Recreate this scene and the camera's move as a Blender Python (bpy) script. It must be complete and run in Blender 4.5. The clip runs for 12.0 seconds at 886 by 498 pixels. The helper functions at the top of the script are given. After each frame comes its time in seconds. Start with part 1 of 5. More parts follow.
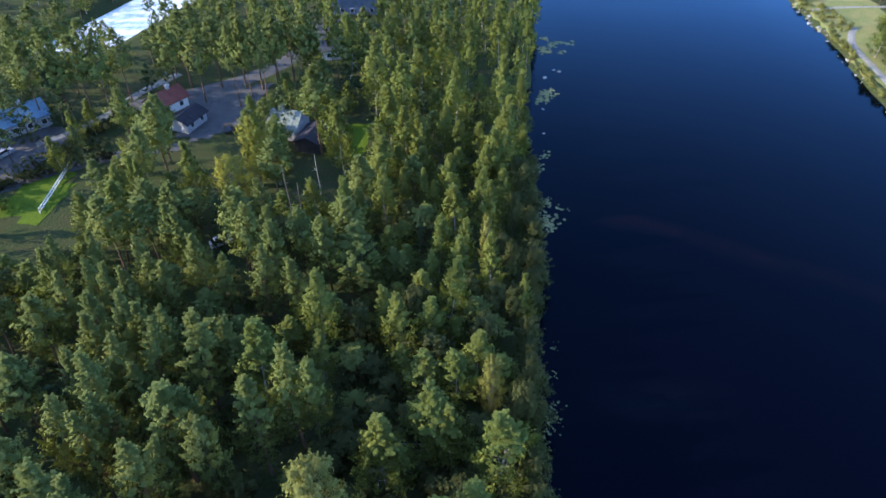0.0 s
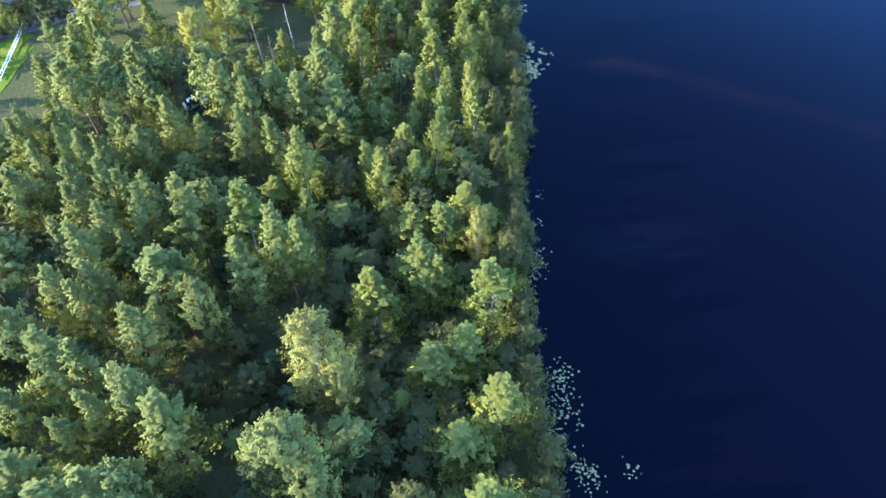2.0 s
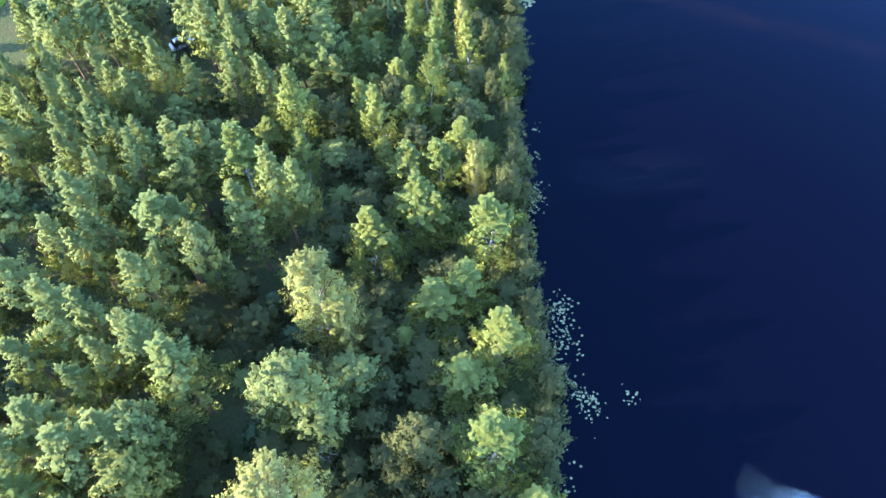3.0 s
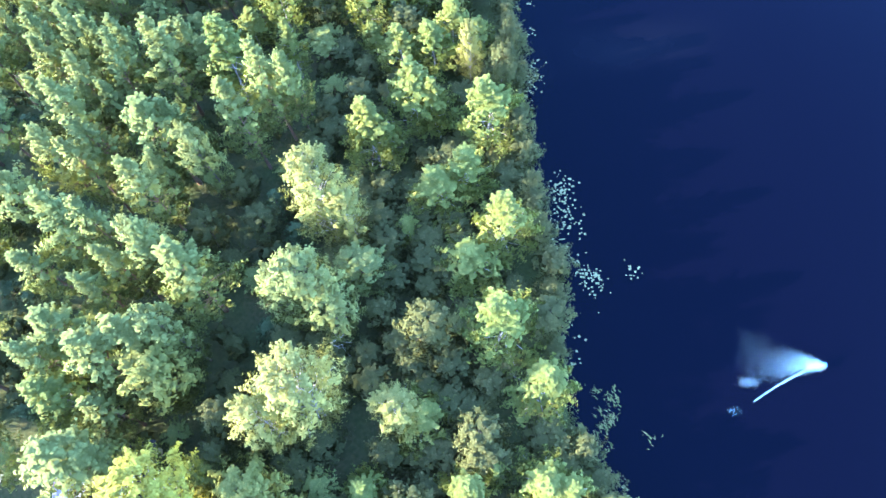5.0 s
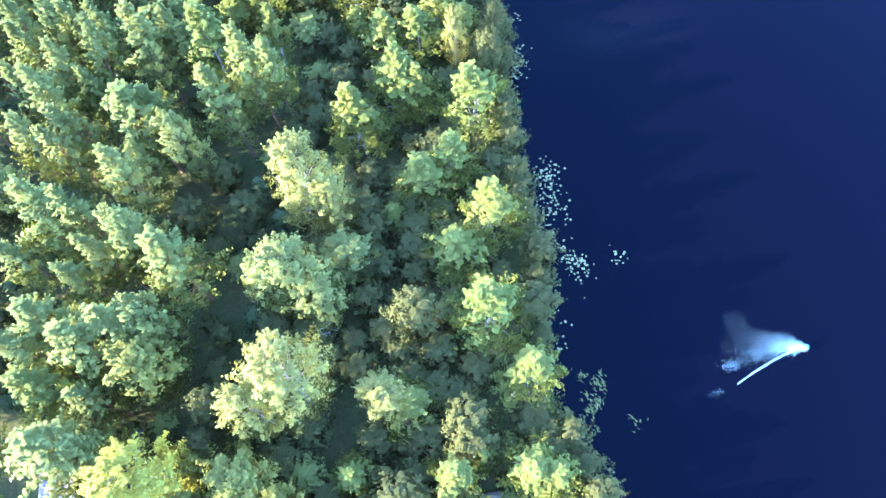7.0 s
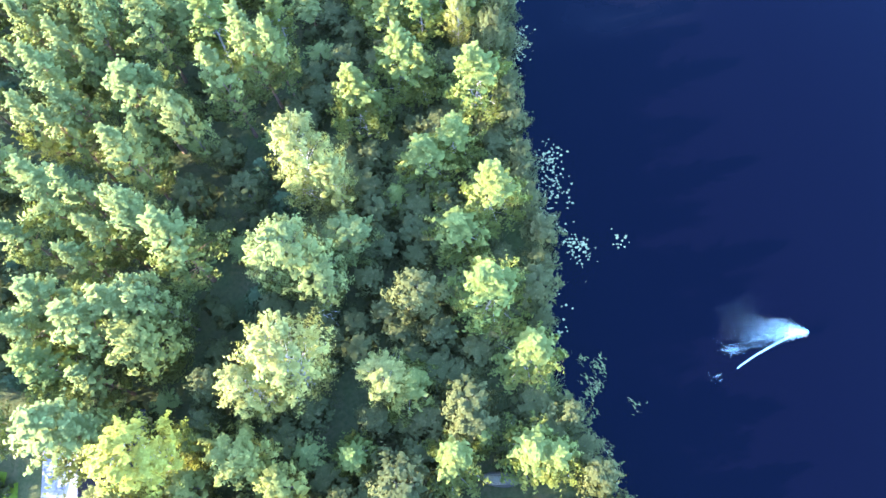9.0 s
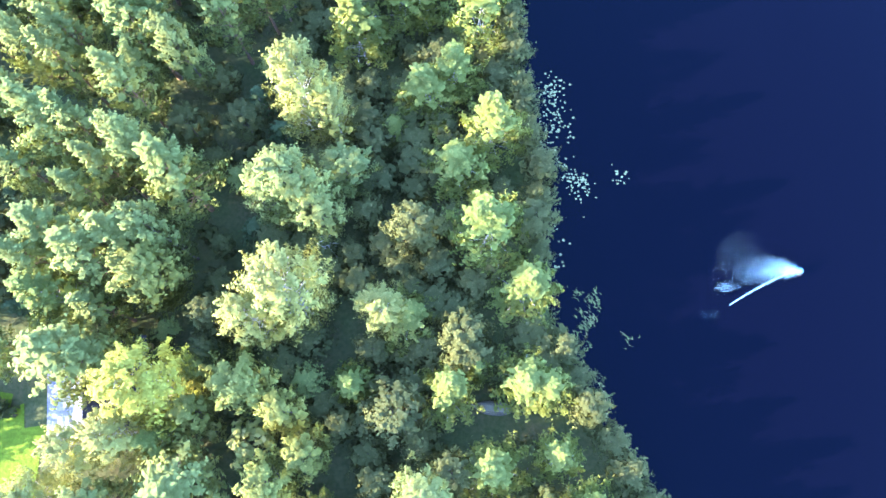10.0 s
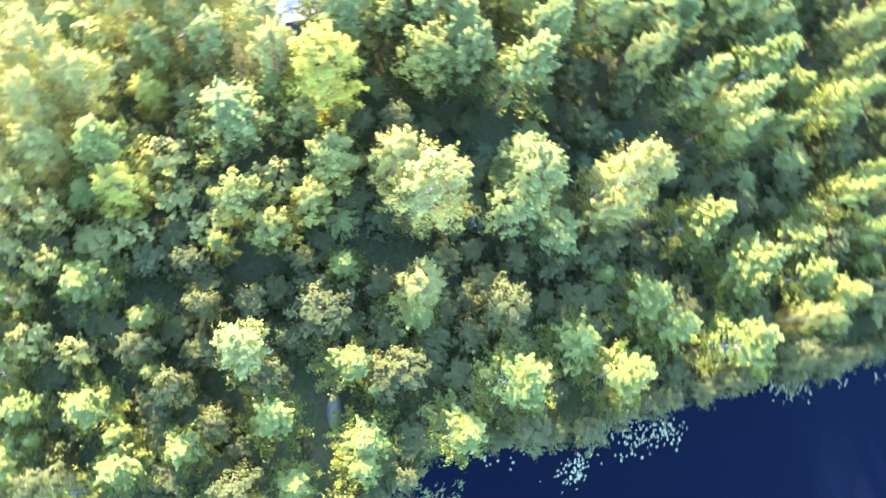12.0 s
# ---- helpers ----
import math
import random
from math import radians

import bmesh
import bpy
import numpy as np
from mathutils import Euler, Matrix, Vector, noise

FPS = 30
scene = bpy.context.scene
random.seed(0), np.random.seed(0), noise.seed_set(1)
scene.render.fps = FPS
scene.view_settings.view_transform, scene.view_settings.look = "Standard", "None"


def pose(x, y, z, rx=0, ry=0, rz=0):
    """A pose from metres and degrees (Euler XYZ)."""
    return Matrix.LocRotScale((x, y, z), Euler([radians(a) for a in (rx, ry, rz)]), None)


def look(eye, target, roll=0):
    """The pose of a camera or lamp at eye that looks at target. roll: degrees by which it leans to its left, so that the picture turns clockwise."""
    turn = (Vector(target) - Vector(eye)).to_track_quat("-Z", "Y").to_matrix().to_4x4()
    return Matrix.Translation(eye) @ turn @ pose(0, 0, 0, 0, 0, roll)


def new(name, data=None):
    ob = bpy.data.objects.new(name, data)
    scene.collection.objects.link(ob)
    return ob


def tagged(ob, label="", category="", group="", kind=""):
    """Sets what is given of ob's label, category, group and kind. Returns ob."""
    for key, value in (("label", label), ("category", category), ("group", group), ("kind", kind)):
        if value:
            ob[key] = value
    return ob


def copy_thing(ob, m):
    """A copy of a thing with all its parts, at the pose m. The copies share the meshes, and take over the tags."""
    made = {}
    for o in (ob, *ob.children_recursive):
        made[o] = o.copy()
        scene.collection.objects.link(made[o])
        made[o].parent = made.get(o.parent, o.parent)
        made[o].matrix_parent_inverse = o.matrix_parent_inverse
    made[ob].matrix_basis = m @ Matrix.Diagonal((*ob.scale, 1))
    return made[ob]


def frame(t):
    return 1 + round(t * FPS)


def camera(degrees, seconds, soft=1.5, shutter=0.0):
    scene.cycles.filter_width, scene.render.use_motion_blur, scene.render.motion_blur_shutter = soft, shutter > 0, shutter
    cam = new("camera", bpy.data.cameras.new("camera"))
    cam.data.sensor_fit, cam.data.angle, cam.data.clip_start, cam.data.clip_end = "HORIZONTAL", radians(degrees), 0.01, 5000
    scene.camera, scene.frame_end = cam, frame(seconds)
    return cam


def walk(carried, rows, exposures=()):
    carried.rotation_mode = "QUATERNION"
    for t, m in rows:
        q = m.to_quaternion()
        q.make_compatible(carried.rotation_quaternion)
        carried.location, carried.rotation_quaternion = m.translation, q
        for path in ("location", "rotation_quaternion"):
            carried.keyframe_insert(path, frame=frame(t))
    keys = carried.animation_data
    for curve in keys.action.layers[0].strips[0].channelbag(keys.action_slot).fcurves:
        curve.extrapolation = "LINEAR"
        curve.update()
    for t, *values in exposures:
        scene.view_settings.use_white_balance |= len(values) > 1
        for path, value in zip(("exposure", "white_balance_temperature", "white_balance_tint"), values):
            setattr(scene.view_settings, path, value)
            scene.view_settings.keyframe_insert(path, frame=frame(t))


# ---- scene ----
# ---------------------------------------------------------------- camera
cam = camera(66.3, 12.0, soft=1.6, shutter=0.3)
PATH = [
    (0, (0.0, 0.0, 75.0), (-0.1174, 1.5633, 73.7581), -0.29),
    (0.5, (0.0, 0.0, 75.0), (-0.1026, 1.4725, 73.6505), -1.43),
    (1, (0.0, 0.0, 75.0), (-0.0882, 1.3895, 73.5642), -2.08),
    (1.5, (0.0, 0.0, 75.0), (-0.0739, 1.3161, 73.4959), -2.26),
    (2, (0.0, 0.0, 75.0), (-0.0626, 1.2635, 73.4509), -1.81),
    (2.5, (0.0, 0.0, 75.0), (-0.0577, 1.1829, 73.3883), -3.04),
    (3, (0.0, 0.0, 75.0), (-0.0595, 1.1142, 73.3402), -3.76),
    (3.5, (0.0, 0.0, 75.0), (-0.0671, 1.0337, 73.2891), -5.73),
    (3.7, (0.0, 0.0, 75.0), (-0.0750, 0.9729, 73.2542), -8.05),
    (5.3, (0.0, 0.0, 75.0), (-0.0775, 0.8247, 73.1796), -9.16),
    (5.5, (0.0, 0.0, 75.0), (-0.0705, 0.8237, 73.1789), -8.56),
    (6, (0.0, 0.0, 75.0), (-0.0580, 0.8095, 73.1721), -8.00),
    (6.5, (0.0, 0.0, 75.0), (-0.0471, 0.7978, 73.1666), -7.60),
    (7, (0.0, 0.0, 75.0), (-0.0416, 0.7876, 73.1621), -7.49),
    (9, (0.0, 0.0, 75.0), (-0.0499, 0.7407, 73.1429), -7.87),
    (9.5, (0.0, 0.0, 75.0), (-0.0540, 0.6675, 73.1154), -8.07),
    (10, (0.0, 0.0, 75.0), (-0.0573, 0.5549, 73.0794), -8.85),
    (10.5, (0.0, 0.0, 75.0), (-0.0652, 0.5501, 73.0783), 1.16),
    (11, (0.0, 0.0, 75.0), (-0.1198, 0.5874, 73.0920), 20.30),
    (11.5, (0.0, 0.0, 75.0), (-0.1995, 0.5710, 73.0937), 36.67),
    (12, (0.0, 0.0, 75.0), (-0.3375, 0.4717, 73.0860), 45.13),
]
EXPOSURES = [(0.0, 1.42, 6750, 20), (1.0, 2.2, 6700, 21), (2.0, 2.8, 6600, 22), (3.5, 3.43, 6450, 24), (5.5, 4.0, 6200, 25), (9.0, 4.07, 6450, 25), (10.5, 4.12, 6700, 25), (12.0, 4.17, 7200, 25)]
walk(cam, [(t, look(eye, target, roll)) for t, eye, target, roll in PATH], EXPOSURES)

# ---------------------------------------------------------------- world and sun
SUN_AZ, SUN_EL = radians(-99), radians(22)     # azimuth clockwise from +y
world = bpy.data.worlds.new("sky")
scene.world = world
world.use_nodes = True
sky = world.node_tree.nodes.new("ShaderNodeTexSky")
sky.sky_type, sky.sun_disc = "NISHITA", False
sky.sun_elevation, sky.sun_rotation = SUN_EL, SUN_AZ
background = world.node_tree.nodes["Background"]
sky.ozone_density, sky.dust_density = 6.0, 0.5
background.inputs["Strength"].default_value = 0.3
world.node_tree.links.new(sky.outputs["Color"], background.inputs["Color"])
to_sun = Vector((math.sin(SUN_AZ) * math.cos(SUN_EL), math.cos(SUN_AZ) * math.cos(SUN_EL), math.sin(SUN_EL)))
sun = new("sun", bpy.data.lights.new("sun", "SUN"))
sun.data.energy, sun.data.angle, sun.data.color = 3.8, radians(0.6), (1.0, 0.945, 0.74)
sun.matrix_world = look(to_sun * 100, (0, 0, 0))


# ---------------------------------------------------------------- materials
def mixed(tree, a, b, factor=None, blend="MIX", amount=0.5):
    node = tree.nodes.new("ShaderNodeMix")
    node.data_type, node.blend_type = "RGBA", blend
    node.inputs["Factor"].default_value = amount
    if factor is not None:
        tree.links.new(factor, node.inputs["Factor"])
    for socket, value in ((node.inputs["A"], a), (node.inputs["B"], b)):
        if isinstance(value, tuple):
            socket.default_value = (*value, 1)
        else:
            tree.links.new(value, socket)
    return node.outputs["Result"]


def noise_of(tree, scale, detail=4.0, low=0.35, high=0.65, stretch=(1, 1, 1)):
    place = tree.nodes.new("ShaderNodeTexCoord")
    turn = tree.nodes.new("ShaderNodeMapping")
    turn.inputs["Scale"].default_value = stretch
    tree.links.new(place.outputs["Object"], turn.inputs["Vector"])
    tex = tree.nodes.new("ShaderNodeTexNoise")
    tex.inputs["Scale"].default_value, tex.inputs["Detail"].default_value = scale, detail
    tree.links.new(turn.outputs["Vector"], tex.inputs["Vector"])
    fit = tree.nodes.new("ShaderNodeMapRange")
    fit.inputs["From Min"].default_value, fit.inputs["From Max"].default_value = low, high
    tree.links.new(tex.outputs["Fac"], fit.inputs["Value"])
    return fit.outputs["Result"]


def surface(name, a, b, scale=2.0, rough=0.8, metal=0.0, fine=None, bump=0.0, stretch=(1, 1, 1), spec=0.3):
    """Two tones at one scale, a third at a finer one, with relief."""
    m = bpy.data.materials.new(name)
    m.use_nodes = True
    t = m.node_tree
    p = t.nodes["Principled BSDF"]
    big = noise_of(t, scale, stretch=stretch)
    colour = mixed(t, a, b, big)
    grain = noise_of(t, scale * 9, 3.0, 0.3, 0.7, stretch)
    colour = mixed(t, colour, fine or tuple(c * 0.6 for c in a), grain, amount=0.5) if fine else mixed(t, colour, mixed(t, (0.78,) * 3, (1.15,) * 3, grain), blend="MULTIPLY", amount=1.0)
    t.links.new(colour, p.inputs["Base Color"])
    p.inputs["Roughness"].default_value, p.inputs["Metallic"].default_value = rough, metal
    p.inputs["Specular IOR Level"].default_value = spec
    if bump:
        relief = t.nodes.new("ShaderNodeBump")
        relief.inputs["Strength"].default_value, relief.inputs["Distance"].default_value = bump, 0.05
        t.links.new(grain, relief.inputs["Height"])
        t.links.new(relief.outputs["Normal"], p.inputs["Normal"])
    return m


def foliage(name, a, b, dry, dry_share=0.12, through_leaf=0.35):
    """Leaves: each tree and each leaf has a tone of its own; light comes through them."""
    m = bpy.data.materials.new(name)
    m.use_nodes = True
    t = m.node_tree
    p = t.nodes["Principled BSDF"]
    who, leaf = t.nodes.new("ShaderNodeObjectInfo"), t.nodes.new("ShaderNodeNewGeometry")
    colour = mixed(t, a, b, who.outputs["Random"])
    spot = t.nodes.new("ShaderNodeMapRange")
    spot.inputs["From Min"].default_value, spot.inputs["From Max"].default_value = 1 - dry_share, 1.0
    t.links.new(leaf.outputs["Random Per Island"], spot.inputs["Value"])
    colour = mixed(t, colour, dry, spot.outputs["Result"])
    tone = t.nodes.new("ShaderNodeMapRange")
    tone.inputs["To Min"].default_value, tone.inputs["To Max"].default_value = 0.87, 1.12
    t.links.new(leaf.outputs["Random Per Island"], tone.inputs["Value"])
    scaled = t.nodes.new("ShaderNodeVectorMath")
    scaled.operation = "SCALE"
    t.links.new(colour, scaled.inputs[0])
    t.links.new(tone.outputs["Result"], scaled.inputs["Scale"])
    t.links.new(scaled.outputs["Vector"], p.inputs["Base Color"])
    p.inputs["Roughness"].default_value = 0.8
    p.inputs["Specular IOR Level"].default_value = 0.1
    lit = t.nodes.new("ShaderNodeBsdfTranslucent")
    t.links.new(mixed(t, scaled.outputs["Vector"], (0.9, 1.0, 0.5), blend="MULTIPLY", amount=0.6), lit.inputs["Color"])
    both = t.nodes.new("ShaderNodeMixShader")
    both.inputs["Fac"].default_value = 1.15 * through_leaf
    t.links.new(p.outputs["BSDF"], both.inputs[1])
    t.links.new(lit.outputs["BSDF"], both.inputs[2])
    t.links.new(both.outputs["Shader"], t.nodes["Material Output"].inputs["Surface"])
    return m


BIRCH_LEAF = foliage("birch_leaf", (0.112, 0.148, 0.036), (0.138, 0.163, 0.039), (0.178, 0.184, 0.046), 0.2, 0.3)
PALE_LEAF = foliage("pale_birch_leaf", (0.158, 0.172, 0.0484), (0.179, 0.184, 0.0507), (0.222, 0.209, 0.0605), 0.25, 0.27)
GOLD_LEAF = foliage("yellow_birch_leaf", (0.208, 0.213, 0.0363), (0.228, 0.224, 0.0403), (0.261, 0.246, 0.0504), 0.25, 0.3)
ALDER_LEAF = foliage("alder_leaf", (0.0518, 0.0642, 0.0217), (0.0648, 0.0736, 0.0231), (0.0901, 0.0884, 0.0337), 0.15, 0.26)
PINE_LEAF = foliage("pine_needles", (0.106, 0.139, 0.0392), (0.132, 0.157, 0.0435), (0.169, 0.18, 0.0502), 0.18, 0.22)
WILLOW_LEAF = foliage("willow_leaf", (0.169, 0.183, 0.0498), (0.198, 0.197, 0.0541), (0.248, 0.218, 0.0727), 0.25, 0.28)
ASPEN_LEAF = foliage("aspen_leaf", (0.109, 0.141, 0.0422), (0.128, 0.153, 0.046), (0.167, 0.171, 0.0511), 0.18, 0.24)
ROWAN_LEAF = foliage("rowan_leaf", (0.116, 0.135, 0.0336), (0.134, 0.149, 0.0365), (0.18, 0.175, 0.0438), 0.18, 0.26)
SPRUCE_LEAF = foliage("spruce_needles", (0.0405, 0.072, 0.0315), (0.054, 0.081, 0.0315), (0.081, 0.108, 0.045), 0.12, 0.2)
BIRCH_BARK = surface("birch_bark", (0.42, 0.4, 0.34), (0.1, 0.085, 0.07), 1.2, 0.75, stretch=(0.6, 0.6, 3.0), bump=0.2)
PINE_BARK = surface("pine_bark", (0.19, 0.105, 0.06), (0.11, 0.075, 0.055), 1.5, 0.9, bump=0.6)
DARK_BARK = surface("grey_bark", (0.12, 0.1, 0.08), (0.07, 0.06, 0.05), 2.0, 0.9, bump=0.5)
SOIL = surface("forest_floor", (0.042, 0.058, 0.02), (0.06, 0.056, 0.026), 0.25, 0.98, fine=(0.03, 0.042, 0.016), bump=0.8, spec=0.05)
LAWN = surface("lawn_grass", (0.055, 0.095, 0.008), (0.075, 0.12, 0.01), 0.3, 0.95, bump=0.6, spec=0.1)
MEADOW = surface("rough_grass", (0.13, 0.15, 0.04), (0.2, 0.18, 0.06), 0.25, 0.95, bump=0.7)
ASPHALT = surface("asphalt", (0.06, 0.062, 0.066), (0.085, 0.085, 0.085), 0.5, 0.85, bump=0.3)
GRAVEL = surface("pale_gravel", (0.26, 0.25, 0.22), (0.18, 0.17, 0.15), 0.7, 0.95, bump=0.5)
# pale and dark roofs; on the cottage they stand for sunlit and shaded slopes
ROOF_PALE = surface("pale_metal_or_sunlit_roof", (0.1, 0.108, 0.122), (0.07, 0.078, 0.09), 0.5, 0.9, 0.0, spec=0.05)
ROOF_DARK = surface("dark_felt_or_shaded_roof", (0.02, 0.019, 0.026), (0.032, 0.03, 0.036), 0.7, 0.85, bump=0.4)
ROOF_RED = surface("red_tile_roof", (0.25, 0.07, 0.05), (0.17, 0.05, 0.04), 0.8, 0.8, bump=0.4)
ROOF_BLUE = surface("blue_metal_roof", (0.16, 0.3, 0.42), (0.12, 0.24, 0.36), 0.6, 0.5, 0.2)
ROOF_GREEN = surface("grey_green_roof", (0.19, 0.23, 0.2), (0.14, 0.17, 0.15), 0.6, 0.7)
WALL_WHITE = surface("white_boarding", (0.78, 0.77, 0.73), (0.7, 0.69, 0.65), 0.8, 0.8)
WALL_OCHRE = surface("ochre_boarding", (0.48, 0.36, 0.2), (0.42, 0.3, 0.16), 0.8, 0.8)
WALL_GREY = surface("grey_render", (0.42, 0.42, 0.43), (0.34, 0.34, 0.36), 0.6, 0.85)
WALL_BLUE = surface("blue_grey_boarding", (0.16, 0.2, 0.27), (0.12, 0.15, 0.2), 0.8, 0.8)
GLASS = surface("window_glass", (0.03, 0.035, 0.04), (0.04, 0.045, 0.05), 0.5, 0.08, spec=0.6)
WHITE_PAINT = surface("white_paint", (0.8, 0.8, 0.78), (0.7, 0.7, 0.68), 1.0, 0.6)
OLD_WOOD = surface("weathered_wood", (0.15, 0.145, 0.1), (0.085, 0.085, 0.06), 1.2, 0.85, stretch=(0.3, 2, 2), bump=0.4)
TAR = surface("tarred_wood", (0.03, 0.027, 0.025), (0.05, 0.045, 0.04), 1.0, 0.8)
STONE = surface("shore_stone", (0.3, 0.29, 0.27), (0.2, 0.19, 0.18), 1.0, 0.9, bump=0.5)
PAD = foliage("lily_pad_leaf", (0.15, 0.165, 0.075), (0.18, 0.19, 0.09), (0.24, 0.23, 0.1), 0.2, 0.05)
REED = foliage("reed_leaf", (0.12, 0.16, 0.05), (0.16, 0.18, 0.06), (0.26, 0.22, 0.1), 0.3, 0.3)


def tint_line(t, slope, start, half, sway, x0, x1):
    """A soft-edged line of another tone on the water, from x0 to x1: y = start - slope * x."""
    place = t.nodes.new("ShaderNodeTexCoord")
    apart = t.nodes.new("ShaderNodeSeparateXYZ")
    t.links.new(place.outputs["Object"], apart.inputs["Vector"])

    def calc(operation, a, b):
        node = t.nodes.new("ShaderNodeMath")
        node.operation = operation
        for socket, value in zip(node.inputs, (a, b)):
            if isinstance(value, (int, float)):
                socket.default_value = value
            else:
                t.links.new(value, socket)
        return node.outputs[0]

    def between(value, low, high):
        node = t.nodes.new("ShaderNodeMapRange")
        node.interpolation_type = "SMOOTHSTEP"
        node.inputs["From Min"].default_value, node.inputs["From Max"].default_value = low, high
        t.links.new(value, node.inputs["Value"])
        return node.outputs["Result"]

    across = calc("ADD", apart.outputs["Y"], calc("MULTIPLY", apart.outputs["X"], slope))
    across = calc("ADD", calc("SUBTRACT", across, start), calc("MULTIPLY", noise_of(t, 0.05, 3.0, 0.2, 0.8), 2 * sway))
    near = between(calc("ABSOLUTE", calc("SUBTRACT", across, sway), 0.0), half, 0.0)
    ends = calc("MULTIPLY", between(apart.outputs["X"], x0 - 4, x0 + 4), between(apart.outputs["X"], x1, x0 + (x1 - x0) * 0.4))
    return calc("MULTIPLY", calc("MULTIPLY", near, ends), noise_of(t, 0.12, 4.0, 0.25, 0.65))


def water_material():
    """Dark deep water under a tinted gloss, ruffled here and there by the wind."""
    m = bpy.data.materials.new("lake_water")
    m.use_nodes = True
    t = m.node_tree
    t.nodes.remove(t.nodes["Principled BSDF"])
    deep, gloss, both = t.nodes.new("ShaderNodeBsdfDiffuse"), t.nodes.new("ShaderNodeBsdfGlossy"), t.nodes.new("ShaderNodeMixShader")
    streak = noise_of(t, 0.02, 3.0, 0.45, 0.8, (1, 0.25, 1))
    colour = mixed(t, (0.0004, 0.0004, 0.0021), (0.0005, 0.0006, 0.0026), streak)
    colour = mixed(t, colour, (0.0024, 0.0014, 0.0026), tint_line(t, 0.43, 117.0, 4.6, 2.4, 10, 100))
    colour = mixed(t, colour, (0.0016, 0.002, 0.004), tint_line(t, -0.12, 60.0, 6.0, 2.0, 8, 40))
    t.links.new(colour, deep.inputs["Color"])
    wind = noise_of(t, 0.016, 5.0, 0.3, 0.7, (1, 0.45, 1))
    t.links.new(mixed(t, (0.26, 0.56, 0.88), (0.34, 0.68, 1.0), wind), gloss.inputs["Color"])
    gloss.inputs["Roughness"].default_value = 0.08
    relief = t.nodes.new("ShaderNodeBump")
    relief.inputs["Strength"].default_value, relief.inputs["Distance"].default_value = 0.12, 0.05
    t.links.new(noise_of(t, 0.9, 4.0, 0.0, 1.0, (1, 0.6, 1)), relief.inputs["Height"])
    t.links.new(relief.outputs["Normal"], gloss.inputs["Normal"])
    fresnel = t.nodes.new("ShaderNodeFresnel")
    fresnel.inputs["IOR"].default_value = 1.205
    above, steep, scaled, least = [t.nodes.new("ShaderNodeMath") for _ in range(4)]
    above.operation, steep.operation, scaled.operation, least.operation = "MULTIPLY", "POWER", "MULTIPLY", "ADD"
    above.inputs[1].default_value, steep.inputs[1].default_value, scaled.inputs[1].default_value, least.inputs[1].default_value = 11.0, 1.7, 0.078, 0.006
    t.links.new(fresnel.outputs["Fac"], above.inputs[0])
    t.links.new(above.outputs[0], steep.inputs[0])
    t.links.new(steep.outputs[0], scaled.inputs[0])
    t.links.new(scaled.outputs[0], least.inputs[0])
    t.links.new(least.outputs[0], both.inputs["Fac"])
    t.links.new(deep.outputs["BSDF"], both.inputs[1])
    t.links.new(gloss.outputs["BSDF"], both.inputs[2])
    t.links.new(both.outputs["Shader"], t.nodes["Material Output"].inputs["Surface"])
    return m


WATER = water_material()
# near-white base colour stands in for the glare on the river
RIVER_GLARE = surface("river_glare", (0.8, 0.82, 0.82), (0.55, 0.6, 0.62), 0.4, 0.35, stretch=(1, 0.3, 1), bump=0.3, spec=0.5)


def spray_material():
    m = bpy.data.materials.new("water_spray")
    m.use_nodes = True
    t = m.node_tree
    p = t.nodes["Principled BSDF"]
    p.inputs["Base Color"].default_value = (0.34, 0.76, 0.95, 1)
    p.inputs["Roughness"].default_value = 0.4
    lit = t.nodes.new("ShaderNodeBsdfTranslucent")
    lit.inputs["Color"].default_value = (0.3, 0.72, 1, 1)
    both = t.nodes.new("ShaderNodeMixShader")
    t.links.new(p.outputs["BSDF"], both.inputs[1])
    t.links.new(lit.outputs["BSDF"], both.inputs[2])
    t.links.new(both.outputs["Shader"], t.nodes["Material Output"].inputs["Surface"])
    return m


SPRAY = spray_material()


# ---------------------------------------------------------------- builders
def mesh_of(name, verts, faces, *materials, smooth=False):
    me = bpy.data.meshes.new(name)
    me.from_pydata([tuple(v) for v in verts], [], [tuple(int(i) for i in f) for f in faces])
    for m in materials:
        me.materials.append(m)
    if smooth:
        me.polygons.foreach_set("use_smooth", [True] * len(me.polygons))
    me.update()
    return me


def part(name, bm, material, parent, label=""):
    """Links a bmesh, or a mesh, as one part under a thing or a part."""
    me = bm
    if isinstance(bm, bmesh.types.BMesh):
        me = bpy.data.meshes.new(name)
        bm.normal_update()
        bm.to_mesh(me)
        bm.free()
        me.materials.append(material)
    ob = new(name, me)
    ob.parent = parent
    return tagged(ob, label)


def box(bm, x0, y0, z0, x1, y1, z1, bevel=0.0):
    made = bmesh.ops.create_cube(bm, size=1.0, matrix=Matrix.Translation(((x0 + x1) / 2, (y0 + y1) / 2, (z0 + z1) / 2)) @ Matrix.Diagonal((x1 - x0, y1 - y0, z1 - z0, 1)))
    if bevel:
        edges = list({e for v in made["verts"] for e in v.link_edges})
        bmesh.ops.bevel(bm, geom=edges, offset=bevel, segments=1, affect="EDGES")
    return bm


